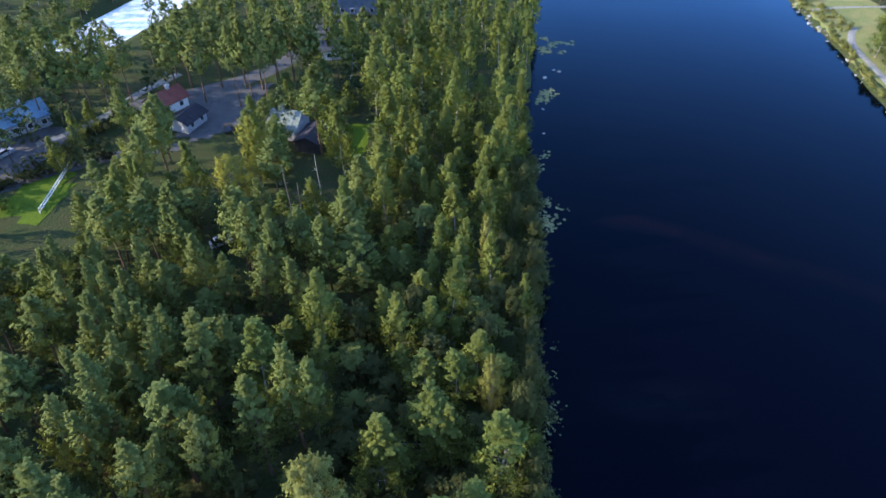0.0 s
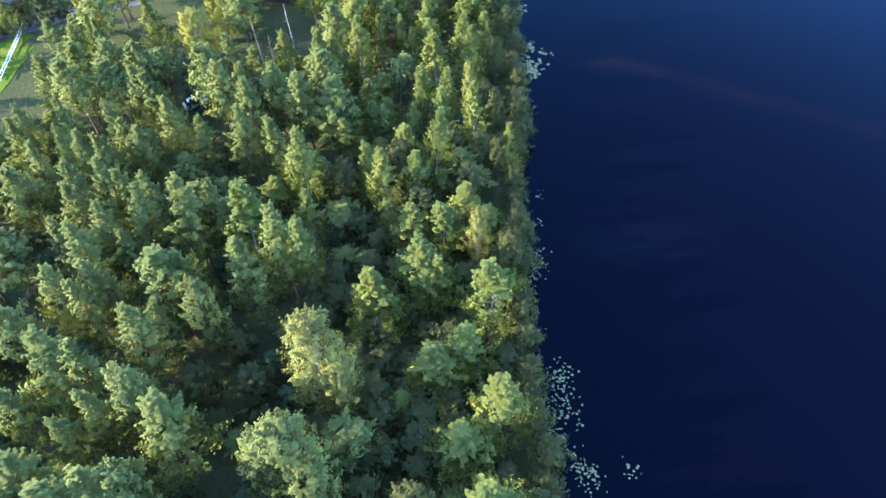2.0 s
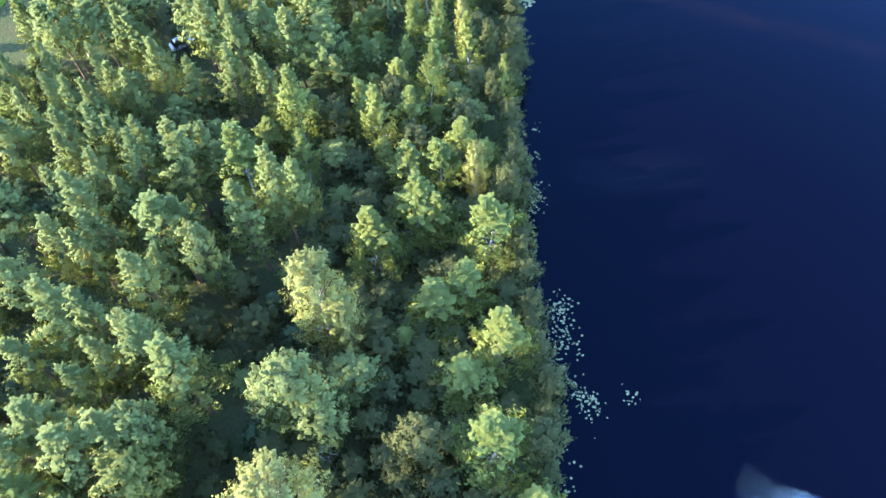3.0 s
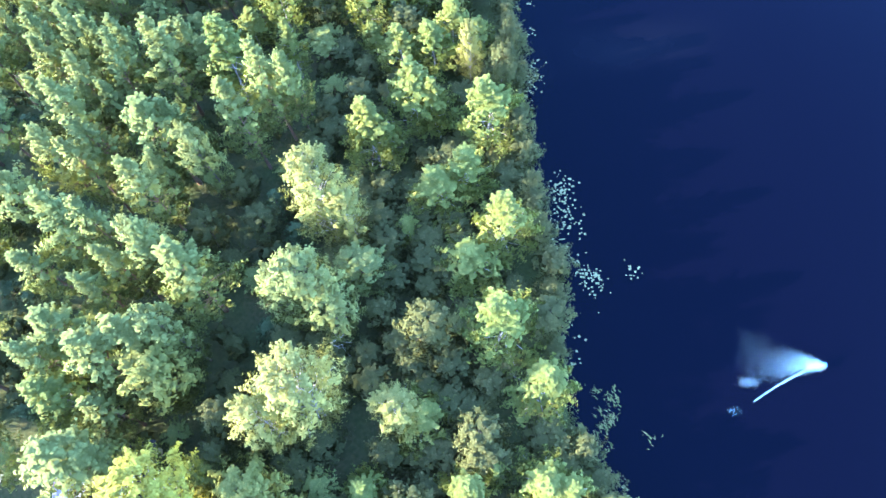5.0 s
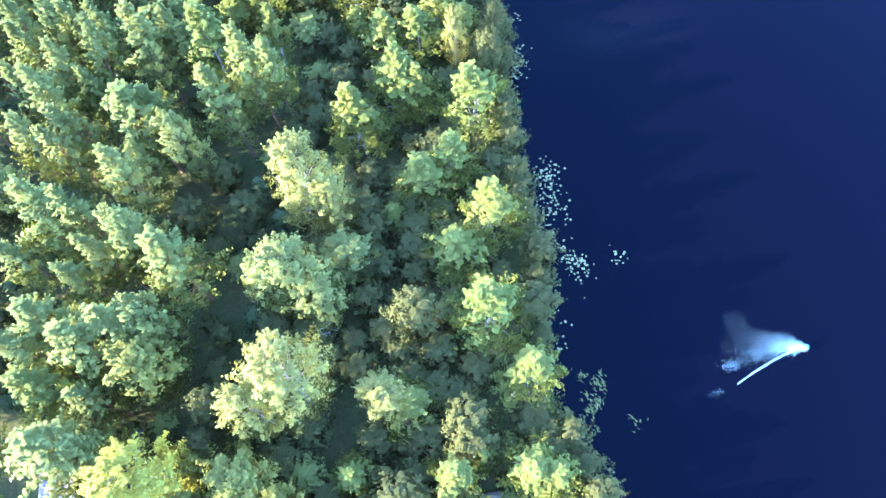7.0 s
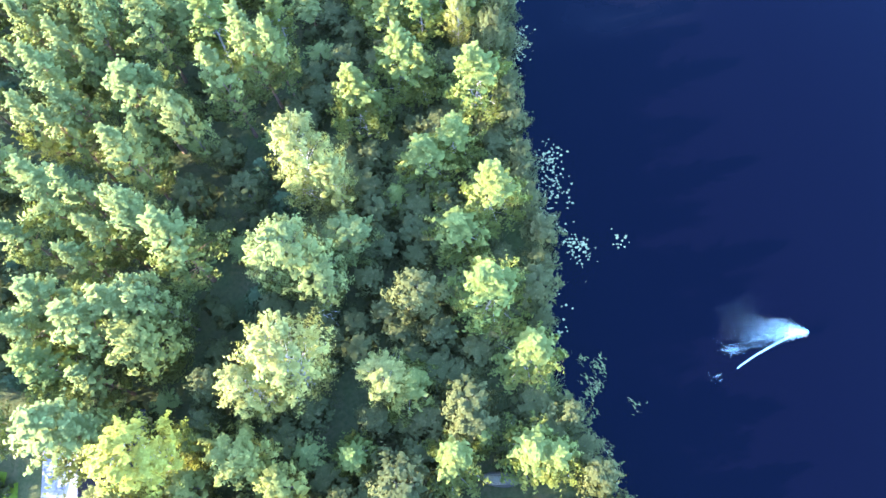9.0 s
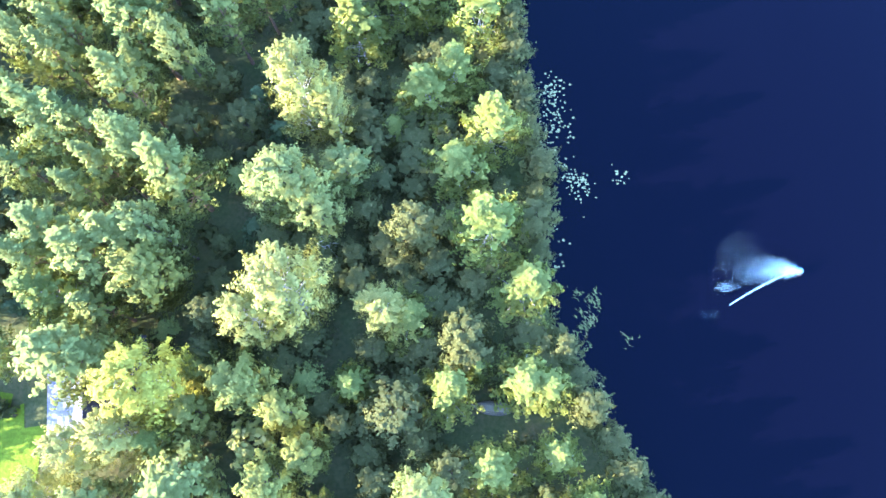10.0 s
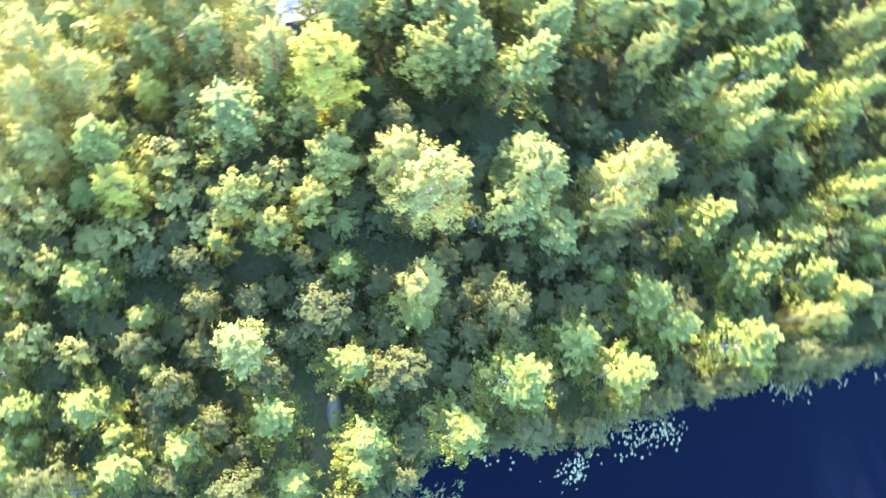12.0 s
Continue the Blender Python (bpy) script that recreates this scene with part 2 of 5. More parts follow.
def tube(points, radii, sides=6):
    """Vertices and faces of a round tube through the points."""
    verts, faces = [], []
    for i, (p, r) in enumerate(zip(points, radii)):
        ahead = (points[min(i + 1, len(points) - 1)] - points[max(i - 1, 0)]).normalized()
        side = ahead.orthogonal().normalized()
        over = ahead.cross(side)
        for k in range(sides):
            a = 2 * math.pi * k / sides
            verts.append(p + (side * math.cos(a) + over * math.sin(a)) * r)
        if i:
            b = i * sides
            faces += [(b - sides + k, b - sides + (k + 1) % sides, b + (k + 1) % sides, b + k) for k in range(sides)]
    faces.append(tuple(range(len(verts) - sides, len(verts))))
    return verts, faces


def joined(pieces):
    verts, faces = [], []
    for v, f in pieces:
        n = len(verts)
        verts += v
        faces += [tuple(i + n for i in q) for q in f]
    return verts, faces


# ---------------------------------------------------------------- the lie of the land
def shore_x(y):
    return 8.7 + 0.6 * math.sin(y * 0.07 + 0.5) + 0.45 * math.sin(y * 0.23 + 1) + 0.045 * max(0.0, y - 130) + 5.0 * max(0.0, min(1.35, (20 - y) / 20)) ** 2


def far_shore_x(y):
    return 97.2 - min(12.0, 0.0012 * (y - 205) ** 2) + 0.4 * math.sin(y * 0.17) + 0.35 * math.sin(y * 0.41)


def river_x(y):
    return -117 + 0.22 * (y - 186)


def land(x, y):
    """Height of the ground over the water."""
    a, b = shore_x(y), far_shore_x(y)
    if a <= x <= b:
        return -min(3.0, 0.25 + 0.3 * min(x - a, b - x))
    d = a - x if x < a else x - b
    z = min(0.25 + 0.3 * d, 0.9 + 0.012 * d)
    z = min(z, 3.0) + 0.25 * noise.noise((x * 0.06, y * 0.06, 0)) * min(1, d / 6)
    if x < a:
        r = max(abs(x - river_x(y)) - 7.5, (176 - y) * 0.7)
        if r < 7:
            z = min(z, -1.2 + 0.45 * max(r, 0)) if r < 6.5 else z
    far = max(0.0, math.hypot(x, y) - 330)
    return z + min(28, far * 0.05) * (0.6 + 0.6 * noise.noise((x * 0.004, y * 0.004, 3)))


def spaced(low, high, step, limit):
    values, v, s = list(np.arange(low, high + step / 2, step)), high, step
    while v < limit:
        s *= 1.3
        v += s
        values.append(v)
    v, s = low, step
    while v > -limit:
        s *= 1.3
        v -= s
        values.insert(0, v)
    return values


def build_ground():
    xs, ys = spaced(-180, 130, 2.0, 2600), spaced(-60, 280, 2.2, 2600)
    verts = [(x, y, land(x, y)) for y in ys for x in xs]
    n = len(xs)
    faces = [(j * n + i, j * n + i + 1, (j + 1) * n + i + 1, (j + 1) * n + i) for j in range(len(ys) - 1) for i in range(n - 1)]
    ob = new("ground", mesh_of("ground", verts, faces, SOIL, smooth=True))
    tagged(ob, "dark mossy forest floor sloping down to the lake", "ground", kind="structure")


build_ground()


def build_water():
    xs = list(np.linspace(-2600, 2600, 27))
    verts = [(x, y, 0) for y in xs for x in xs]
    n = len(xs)
    faces = [(j * n + i, j * n + i + 1, (j + 1) * n + i + 1, (j + 1) * n + i) for j in range(n - 1) for i in range(n - 1)]
    ob = new("water", mesh_of("water", verts, faces, WATER))
    tagged(ob, "calm dark navy lake water reflecting the sky", "lake", kind="structure")


build_water()


def build_river():
    """The river behind the houses, with its glare put into the colour."""
    ys = list(range(176, 330, 4))
    verts = [(river_x(y) + side * 10.5, y, 0.06) for y in ys for side in (-1, 1)]
    faces = [(2 * i, 2 * i + 1, 2 * i + 3, 2 * i + 2) for i in range(len(ys) - 1)]
    tagged(new("river", mesh_of("river", verts, faces, RIVER_GLARE)), "river behind the wood, coloured near white for its glare", "river", kind="structure")


build_river()


def sheet(name, outline, material, label, category, lift=0.06, step=2.0):
    """A patch of ground cover that follows the land inside a smooth outline."""
    xs = [p[0] for p in outline]
    ys = [p[1] for p in outline]

    def inside(x, y):
        odd = False
        for (ax, ay), (bx, by) in zip(outline, outline[1:] + outline[:1]):
            if (ay > y) != (by > y) and x < (bx - ax) * (y - ay) / (by - ay) + ax:
                odd = not odd
        return odd

    bm = bmesh.new()
    made = {}

    def corner(i, j):
        if (i, j) not in made:
            x = min(xs) + i * step + 0.5 * step * noise.noise((i * 1.7, j * 1.7, 0))
            y = min(ys) + j * step + 0.5 * step * noise.noise((i * 1.7, j * 1.7, 5))
            made[i, j] = bm.verts.new((x, y, land(x, y) + lift))
        return made[i, j]

    for i in range(int((max(xs) - min(xs)) / step) + 1):
        for j in range(int((max(ys) - min(ys)) / step) + 1):
            if inside(min(xs) + (i + 0.5) * step, min(ys) + (j + 0.5) * step):
                bm.faces.new((corner(i, j), corner(i + 1, j), corner(i + 1, j + 1), corner(i, j + 1)))
    return tagged(part(name, bm, material, None, label), "", category, kind="structure")


def strip(name, points, width, material, label, category, lift=0.1):
    """A road or path along the points."""
    verts, faces = [], []
    fine = []
    for a, b in zip(points, points[1:]):
        n = max(2, int(math.hypot(b[0] - a[0], b[1] - a[1]) / 2))
        fine += [(a[0] + (b[0] - a[0]) * k / n, a[1] + (b[1] - a[1]) * k / n) for k in range(n)]
    fine.append(points[-1])
    for _ in range(6):
        fine = [fine[0]] + [tuple((fine[i - 1][k] + fine[i][k] * 2 + fine[i + 1][k]) / 4 for k in (0, 1)) for i in range(1, len(fine) - 1)] + [fine[-1]]
    for i, (x, y) in enumerate(fine):
        ax, ay = fine[max(i - 1, 0)]
        bx, by = fine[min(i + 1, len(fine) - 1)]
        d = math.hypot(bx - ax, by - ay)
        nx, ny = -(by - ay) / d, (bx - ax) / d
        for k, s in enumerate((-1, -0.5, 0, 0.5, 1)):
            px, py = x + nx * s * width / 2, y + ny * s * width / 2
            verts.append((px, py, land(px, py) + (lift if abs(s) < 1 else -0.05)))
        if i:
            faces += [((i - 1) * 5 + k, i * 5 + k, i * 5 + k + 1, (i - 1) * 5 + k + 1) for k in range(4)]
    ob = new(name, mesh_of(name, verts, faces, material, smooth=True))
    return tagged(ob, label, category, kind="structure")


# ---------------------------------------------------------------- trees
def leaf_cloud(rng, centres, axes, outward, radii, lengths, per, size, up=0.35, hang=0.0):
    """Many small folded leaf sprays on the outside of long lobes: vertices, faces, normals."""
    c = np.repeat(np.asarray(centres, float), per, 0)
    d = np.repeat(np.asarray(axes, float), per, 0)
    o = np.repeat(np.asarray(outward, float), per, 0)
    r = np.repeat(np.asarray(radii, float), per)[:, None]
    far_end = np.repeat(np.asarray(lengths, float), per)[:, None]
    n = len(c)
    u = rng.normal(0, 1, (n, 3)) + o * 0.5 + (0, 0, 0.25)
    u /= np.linalg.norm(u, axis=1, keepdims=True)
    along = (u * d).sum(1, keepdims=True)
    taper = 1 - 0.45 * along
    p = c + (u - d * along) * r * taper * rng.normal(0.8, 0.48, (n, 1)) + d * along * far_end * rng.normal(0.95, 0.36, (n, 1))
    if hang:
        p[:, 2] -= hang * r[:, 0] * np.abs(rng.normal(0, 1, n))
    soft = u * 0.15 + o * 1.0 + (0, 0, up)
    normal = soft + u * 0.15 + rng.normal(0, 0.33, (n, 3))
    soft = soft + rng.normal(0, 0.12, (n, 3))
    soft /= np.linalg.norm(soft, axis=1, keepdims=True)
    normal /= np.linalg.norm(normal, axis=1, keepdims=True)
    way = rng.normal(0, 1, (n, 3)) + (0, 0, -hang)
    a = np.cross(normal, way)
    a /= np.linalg.norm(a, axis=1, keepdims=True) + 1e-9
    b = np.cross(normal, a)
    s = (size * rng.uniform(0.65, 1.35, n))[:, None]
    verts = np.stack([p - b * s * 0.9, p + a * s * 0.55 + normal * s * 0.2, p + b * s * 0.9, p - a * s * 0.55 + normal * s * 0.2], 1).reshape(-1, 3)
    faces = np.arange(4 * n).reshape(-1, 4)
    return verts, faces, np.repeat(soft, 4, 0)


def crown_of(name, verts, faces, normals, material):
    """A crown whose leaves shade together, as sprays do."""
    me = mesh_of(name, verts, faces, material, smooth=True)
    me.normals_split_custom_set_from_vertices([tuple(n) for n in normals])
    crown_normals[me.name] = normals
    return me


crown_normals = {}


def tree_parts(kind, seed, far):
    """Trunk with limbs, and crown, for a tree 1 m wide per metre of its own nominal size."""
    rng = np.random.default_rng(seed)
    h, w, low, limbs, per, size, fat, long, rise = {
        "birch": (15.0, 5.0, 0.12, 110, 56, 0.165, 0.085, 1.8, 0.7),
        "bigbirch": (16.0, 8.0, 0.08, 150, 80, 0.145, 0.092, 1.5, 0.8),
        "goldbirch": (16.0, 8.0, 0.08, 150, 80, 0.145, 0.092, 1.5, 0.9),
        "pine": (17.0, 5.6, 0.2, 112, 58, 0.17, 0.082, 2.0, 0.65),
        "alder": (10.0, 5.5, 0.05, 92, 52, 0.165, 0.12, 1.5, 0.9),
        "spruce": (16.0, 5.0, 0.1, 64, 36, 0.23, 0.09, 2.0, -0.2),
        "rowan": (12.0, 6.5, 0.08, 130, 62, 0.16, 0.1, 1.5, 0.9),
        "aspen": (16.0, 7.0, 0.1, 120, 70, 0.165, 0.1, 1.5, 0.9),
        "shrub": (3.0, 2.6, 0.05, 18, 22, 0.22, 0.18, 1.3, 0.8),
        "willow": (6.0, 5.2, 0.05, 46, 34, 0.2, 0.12, 1.4, 0.9),
    }[kind]
    if far == 1:
        per, size = int(per * 0.52), size * 1.34
    elif far == 3:
        limbs, per, size = int(limbs * 0.45), int(per * 0.2), size * 2.6
    elif far:
        limbs, per, size = int(limbs * 0.8), int(per * 0.32), size * 1.7
    if far and kind in ("alder", "shrub", "birch"):
        fat *= 1.3
    if far and kind == "pine":
        low = 0.42
    lean = rng.normal(0, 0.02, 2) * h
    bend = rng.normal(0, 0.02, 2) * h

    def stem(u):
        return Vector((lean[0] * u + bend[0] * math.sin(u * 3.1), lean[1] * u + bend[1] * math.sin(u * 3.1), h * u))

    thick = h * {"birch": 0.0085, "bigbirch": 0.012, "goldbirch": 0.012, "pine": 0.011, "alder": 0.01, "aspen": 0.011, "rowan": 0.011, "spruce": 0.011, "shrub": 0.012, "willow": 0.01}[kind]
    us = [k / 8 for k in range(9)]
    pieces = [tube([stem(u * 0.88) - Vector((0, 0, 0.4 if u == 0 else 0)) for u in us], [thick * (1.25 if u == 0 else 1) * (1 - u) ** 1.3 + 0.01 for u in us], 5 if far else 6)]
    centres, axes, outward, radii, lengths = [], [], [], [], []
    for i in range(limbs):
        u = low + (0.97 - low) * ((i + rng.uniform(0, 0.9)) / limbs)
        v = (u - low) / (1 - low)
        az = i * 2.4 + rng.normal(0, 0.5)
        lump = 0.92 + 0.17 * math.sin(az * 2 + seed) * math.sin(v * 9 + seed)
        if kind == "birch":
            reach = 0.5 * w * (min(1, 0.6 + 2.2 * v) * (1 - v) ** 1.1 * 1.3) * rng.uniform(0.55, 1.12) * lump + 0.1
        elif kind in ("bigbirch", "goldbirch", "aspen", "rowan"):
            reach = 0.5 * w * (min(1, 0.5 + 1.5 * v) * (1 - v) ** 0.55 * 1.2) * rng.uniform(0.5, 1.1) * lump + 0.15
        elif kind == "pine":
            reach = 0.5 * w * (min(1, 0.5 + 1.8 * v) * (1 - v) ** 1.1 * 1.45) * rng.uniform(0.55, 1.12) * lump + 0.1
        elif kind == "alder":
            reach = 0.5 * w * (min(1, 0.6 + 1.5 * v) * (1 - v) ** 0.5 * 1.15) * rng.uniform(0.5, 1.1) * lump + 0.15
        elif kind == "spruce":
            reach = 0.5 * w * (1 - v) ** 0.85 * rng.uniform(0.8, 1.1) + 0.1
        else:
            reach = 0.5 * w * (1 - 0.5 * v) * rng.uniform(0.4, 1.0)
        out = Vector((math.cos(az), math.sin(az), 0))
        root = stem(u)
        way = (out + Vector((0, 0, rise + rng.normal(0, 0.15) + 0.8 * v * v))).normalized()
        r = fat * w * (1 - 0.55 * v) * rng.uniform(0.75, 1.3)
        tip = root + out * reach + Vector((0, 0, rise * reach))
        length = r * long * rng.uniform(0.8, 1.25)
        tip -= way * length * 0.4
        top = h * (1.0 + 0.015 * rng.normal()) - way.z * length
        if tip.z > top:
            tip.z = top
        mid = root.lerp(tip, 0.5) + Vector((0, 0, 0.06 * reach))
        if i % (3 if not far else 5 * far) == 0:
            pieces.append(tube([root, mid, tip], [thick * 0.34 * (1 - 0.75 * u), thick * 0.18 * (1 - 0.6 * u), 0.01], 3))
        away = Vector((tip.x, tip.y, 0.6 * (tip.z - 0.6 * h)))
        centres.append(tip)
        axes.append(way)
        outward.append(away.normalized() if away.length > 0.1 else Vector((0, 0, 1)))
        radii.append(r)
        lengths.append(length)
    verts, faces, normals = leaf_cloud(rng, centres, axes, outward, radii, lengths, per, size, 0.3, 0.4 if "birch" in kind else 0.0)
    trunk_mesh = mesh_of("trunk", *joined(pieces), {"birch": BIRCH_BARK, "bigbirch": BIRCH_BARK, "goldbirch": BIRCH_BARK, "pine": PINE_BARK}.get(kind, DARK_BARK), smooth=True)
    leafs = {"birch": BIRCH_LEAF, "bigbirch": PALE_LEAF, "goldbirch": GOLD_LEAF, "pine": PINE_LEAF, "spruce": SPRUCE_LEAF, "willow": WILLOW_LEAF, "aspen": ASPEN_LEAF, "rowan": ROWAN_LEAF}.get(kind, ALDER_LEAF)
    return trunk_mesh, crown_of("crown", verts, faces, normals, leafs), h, w


TREE_WORDS = {
    "birch": ("birch_tree", "slender birch with white trunk and yellow-green leaves", "birches of the lakeside wood"),
    "bigbirch": ("birch_tree", "broad old birch with pale sunlit drooping foliage", "broad birches of the lakeside wood"),
    "goldbirch": ("birch_tree", "broad birch with bright yellow-green leaves in full sun", "yellow birches near the cottage"),
    "pine": ("pine_tree", "tall Scots pine with clumped blue-green needles", "pines of the wood"),
    "alder": ("alder_tree", "low round alder with dull green leaves", "alders near the shore"),
    "aspen": ("aspen_tree", "broad aspen with pale blue-green leaves in the wood", "aspens of the wood"),
    "rowan": ("rowan_tree", "bushy mid-green rowan between the taller trees", "rowans of the wood"),
    "spruce": ("spruce_tree", "dark narrow spruce standing among the pines", "spruces of the wood"),
    "willow": ("shrub", "low yellow-green willow shrub in the sun", "willow shrubs"),
    "shrub": ("shrub", "small leafy shrub on the forest floor", "shrubs of the undergrowth"),
}
first_of, planted = {}, []
plant_rng = random.Random(4)


def grow(kind, x, y, h, w, far=0):
    """Plants one tree: height and crown width in metres."""
    variants = 2 if far >= 2 else 3 if far else {"birch": 5, "pine": 5}.get(kind, 3)
    key = kind, far, plant_rng.randrange(variants)
    place = Matrix.Translation((x, y, land(x, y) - 0.05)) @ Matrix.Rotation(plant_rng.uniform(0, 6.28), 4, "Z") @ pose(0, 0, 0, plant_rng.gauss(0, 1.5), plant_rng.gauss(0, 1.5), 0)
    name, label, group = TREE_WORDS[kind]
    if key not in first_of:
        trunk_mesh, crown_mesh, h0, w0 = tree_parts(kind, hash_of(key), far)
        thing = tagged(new(name), label, "shrub" if kind in ("shrub", "willow") else "tree", group)
        part("trunk", trunk_mesh, None, thing)
        part("crown", crown_mesh, None, thing)
        first_of[key] = thing, h0, w0, Vector((w / w0, w / w0, h / h0))
        thing.matrix_basis = place @ Matrix.Diagonal((w / w0, w / w0, h / h0, 1))
    else:
        thing, h0, w0, was = first_of[key]
        copy_thing(thing, place @ Matrix.Diagonal((w / w0 / was.x, w / w0 / was.y, h / h0 / was.z, 1)))
    planted.append((x, y, w))


def hash_of(key):
    kind, far, n = key
    return 100 * ["birch", "bigbirch", "pine", "alder", "spruce", "shrub", "goldbirch", "willow", "aspen", "rowan"].index(kind) + 10 * far + n


# ---- trees that stand out
grow("pine", -34.5, 55.9, 18.4, 7.1)
grow("birch", -27.5, 55.2, 17.3, 8.6)
grow("pine", -21.5, 50.7, 19.4, 6.2)
grow("pine", -19.4, 51.1, 18.4, 4.8)
grow("pine", -24.7, 46.6, 17.8, 6.2)
grow("pine", -39.8, 54.3, 17.8, 5.5)
grow("pine", -43.0, 52.7, 17.3, 5.5)
grow("pine", -47.2, 54.4, 17.8, 5.6)
grow("pine", -44.8, 49.7, 17.8, 6.4)
grow("pine", -33.8, 45.2, 18.9, 8.5)
grow("pine", -31.2, 45.2, 17.3, 5.7)
grow("aspen", -29.3, 42.4, 16.2, 4.8)
grow("pine", -42.1, 41.6, 17.3, 4.8)
grow("pine", -45.9, 43.8, 17.3, 5.5)
grow("pine", -41.5, 44.8, 16.7, 5.9)
grow("pine", -35.1, 38.6, 17.8, 6.0)
grow("pine", -34.5, 41.4, 14.0, 4.4)
grow("pine", -38.8, 34.9, 17.3, 5.5)
grow("pine", -43.0, 33.8, 18.4, 7.3)
grow("aspen", -32.5, 31.1, 17.8, 5.4)
grow("pine", -33.6, 30.2, 18.4, 6.0)
grow("pine", -36.3, 29.1, 16.2, 4.5)
grow("pine", -28.9, 27.6, 17.8, 7.8)
grow("aspen", -30.2, 21.7, 16.7, 5.3)
grow("pine", -39.7, 27.1, 14.6, 4.9)
grow("pine", -40.9, 22.3, 17.3, 7.1)
grow("pine", -32.9, 20.4, 17.8, 7.1)
grow("pine", -37.4, 19.1, 17.8, 7.7)
grow("rowan", -32.0, 17.5, 14.0, 8.0)
grow("birch", -41.1, 15.8, 15.1, 7.3)
grow("pine", -38.7, 10.5, 16.2, 9.3)
grow("pine", -36.4, 9.7, 14.0, 6.4)
grow("goldbirch", -30.5, 6.7, 16.7, 9.4)
grow("bigbirch", -17.1, 14.7, 19.0, 9.0)
grow("bigbirch", -21.0, 12.7, 16.2, 6.1)
grow("aspen", -16.9, 25.9, 17.8, 7.5)
grow("aspen", -19.6, 25.0, 16.2, 5.3)
grow("aspen", -14.9, 24.3, 13.0, 6.7)
grow("bigbirch", -15.7, 35.3, 18.4, 7.9)
grow("bigbirch", -13.0, 35.1, 14.0, 5.2)
grow("aspen", -12.0, 29.4, 8.8, 7.0)
grow("alder", -9.2, 33.0, 6.4, 4.9)
grow("alder", -4.9, 22.9, 10.0, 6.6)
grow("birch", -5.5, 50.9, 13.6, 8.4)
grow("birch", -2.6, 49.4, 12.0, 5.2)
grow("birch", -10.3, 45.7, 13.2, 7.6)
grow("bigbirch", 1.8, 57.4, 12.0, 3.6)
grow("birch", 2.9, 48.2, 13.6, 8.6)
grow("birch", 0.1, 41.3, 11.2, 7.2)
grow("birch", -3.1, 38.2, 10.4, 7.9)
grow("birch", 3.5, 33.5, 12.8, 7.6)
grow("birch", -0.2, 29.2, 9.2, 8.1)
grow("birch", 2.2, 21.6, 13.6, 8.8)
grow("alder", 7.8, 23.2, 8.4, 5.5)
grow("bigbirch", -8.1, 13.4, 11.6, 6.2)
grow("birch", -5.4, 12.7, 8.0, 7.4)
grow("birch", 5.9, 14.7, 9.6, 7.7)
grow("alder", -0.2, 9.0, 7.6, 5.8)
grow("birch", 5.6, 5.3, 10.0, 7.2)
grow("birch", -12.8, 6.5, 7.2, 4.3)
grow("alder", 5.9, 54.5, 10.4, 4.6)
grow("alder", 6.9, 47.2, 8.0, 4.1)
grow("alder", 6.6, 58.7, 10.4, 3.7)
grow("birch", -6.7, 59.3, 10.4, 6.7)
grow("birch", -2.9, 59.0, 11.2, 6.8)
grow("birch", -7.3, 34.9, 5.6, 4.3)
grow("birch", -9.3, 46.4, 8.0, 4.5)
grow("birch", -20.8, 60.3, 11.9, 4.4)
grow("pine", -31.1, 56.9, 13.0, 5.3)
grow("spruce", -19.5, 54.3, 9.7, 2.7)
grow("pine", -39.2, 59.1, 16.2, 5.2)
grow("pine", -32.7, 58.6, 15.1, 5.2)
grow("pine", -43.1, 58.6, 16.7, 5.1)
grow("pine", -45.9, 59.6, 17.3, 5.7)
grow("pine", -49.4, 59.2, 17.3, 5.6)
grow("pine", -47.9, 50.4, 16.2, 5.0)
grow("pine", -41.1, 51.4, 14.0, 4.7)
grow("pine", -45.4, 30.2, 15.1, 5.4)
grow("pine", -42.5, 18.8, 16.2, 5.7)
grow("pine", -36.9, 14.9, 13.0, 5.0)
grow("alder", -30.6, 36.0, 7.6, 4.9)
grow("alder", -24.1, 36.6, 7.6, 4.9)
grow("alder", -26.9, 42.0, 6.5, 4.4)
grow("alder", -26.4, 14.1, 8.6, 4.9)
grow("alder", -26.5, 10.3, 8.6, 3.5)
grow("bigbirch", -33.7, 2.4, 13.5, 6.6)
grow("bigbirch", -37.8, 1.2, 13.0, 6.0)
grow("birch", -31.0, 1.3, 10.8, 4.6)
grow("rowan", -22.5, 7.1, 11.9, 7.2)
grow("rowan", -18.4, 4.0, 10.3, 5.1)
grow("rowan", -27.6, 4.6, 9.7, 4.7)
grow("rowan", -27.3, 8.8, 8.6, 3.8)
grow("birch", -26.2, -13.6, 15.0, 7.2)
grow("goldbirch", -22.3, -13.2, 12.5, 5.3)
grow("willow", -25.2, -9.3, 8.0, 6.5)
grow("willow", -28.4, -6.9, 7.0, 3.9)
grow("goldbirch", -31.7, -10.4, 9.0, 4.5)
grow("bigbirch", -32.2, -15.6, 14.0, 6.6)
grow("bigbirch", -34.7, -19.0, 14.6, 6.0)
grow("bigbirch", -30.0, -19.5, 14.6, 5.3)
grow("pine", -27.7, -2.6, 13.0, 9.1)
grow("willow", -15.3, -21.0, 9.0, 4.5)
grow("birch", -13.4, -17.4, 10.0, 6.4)
grow("birch", -10.2, -12.7, 9.5, 3.9)
grow("birch", -15.1, -4.8, 9.5, 3.3)
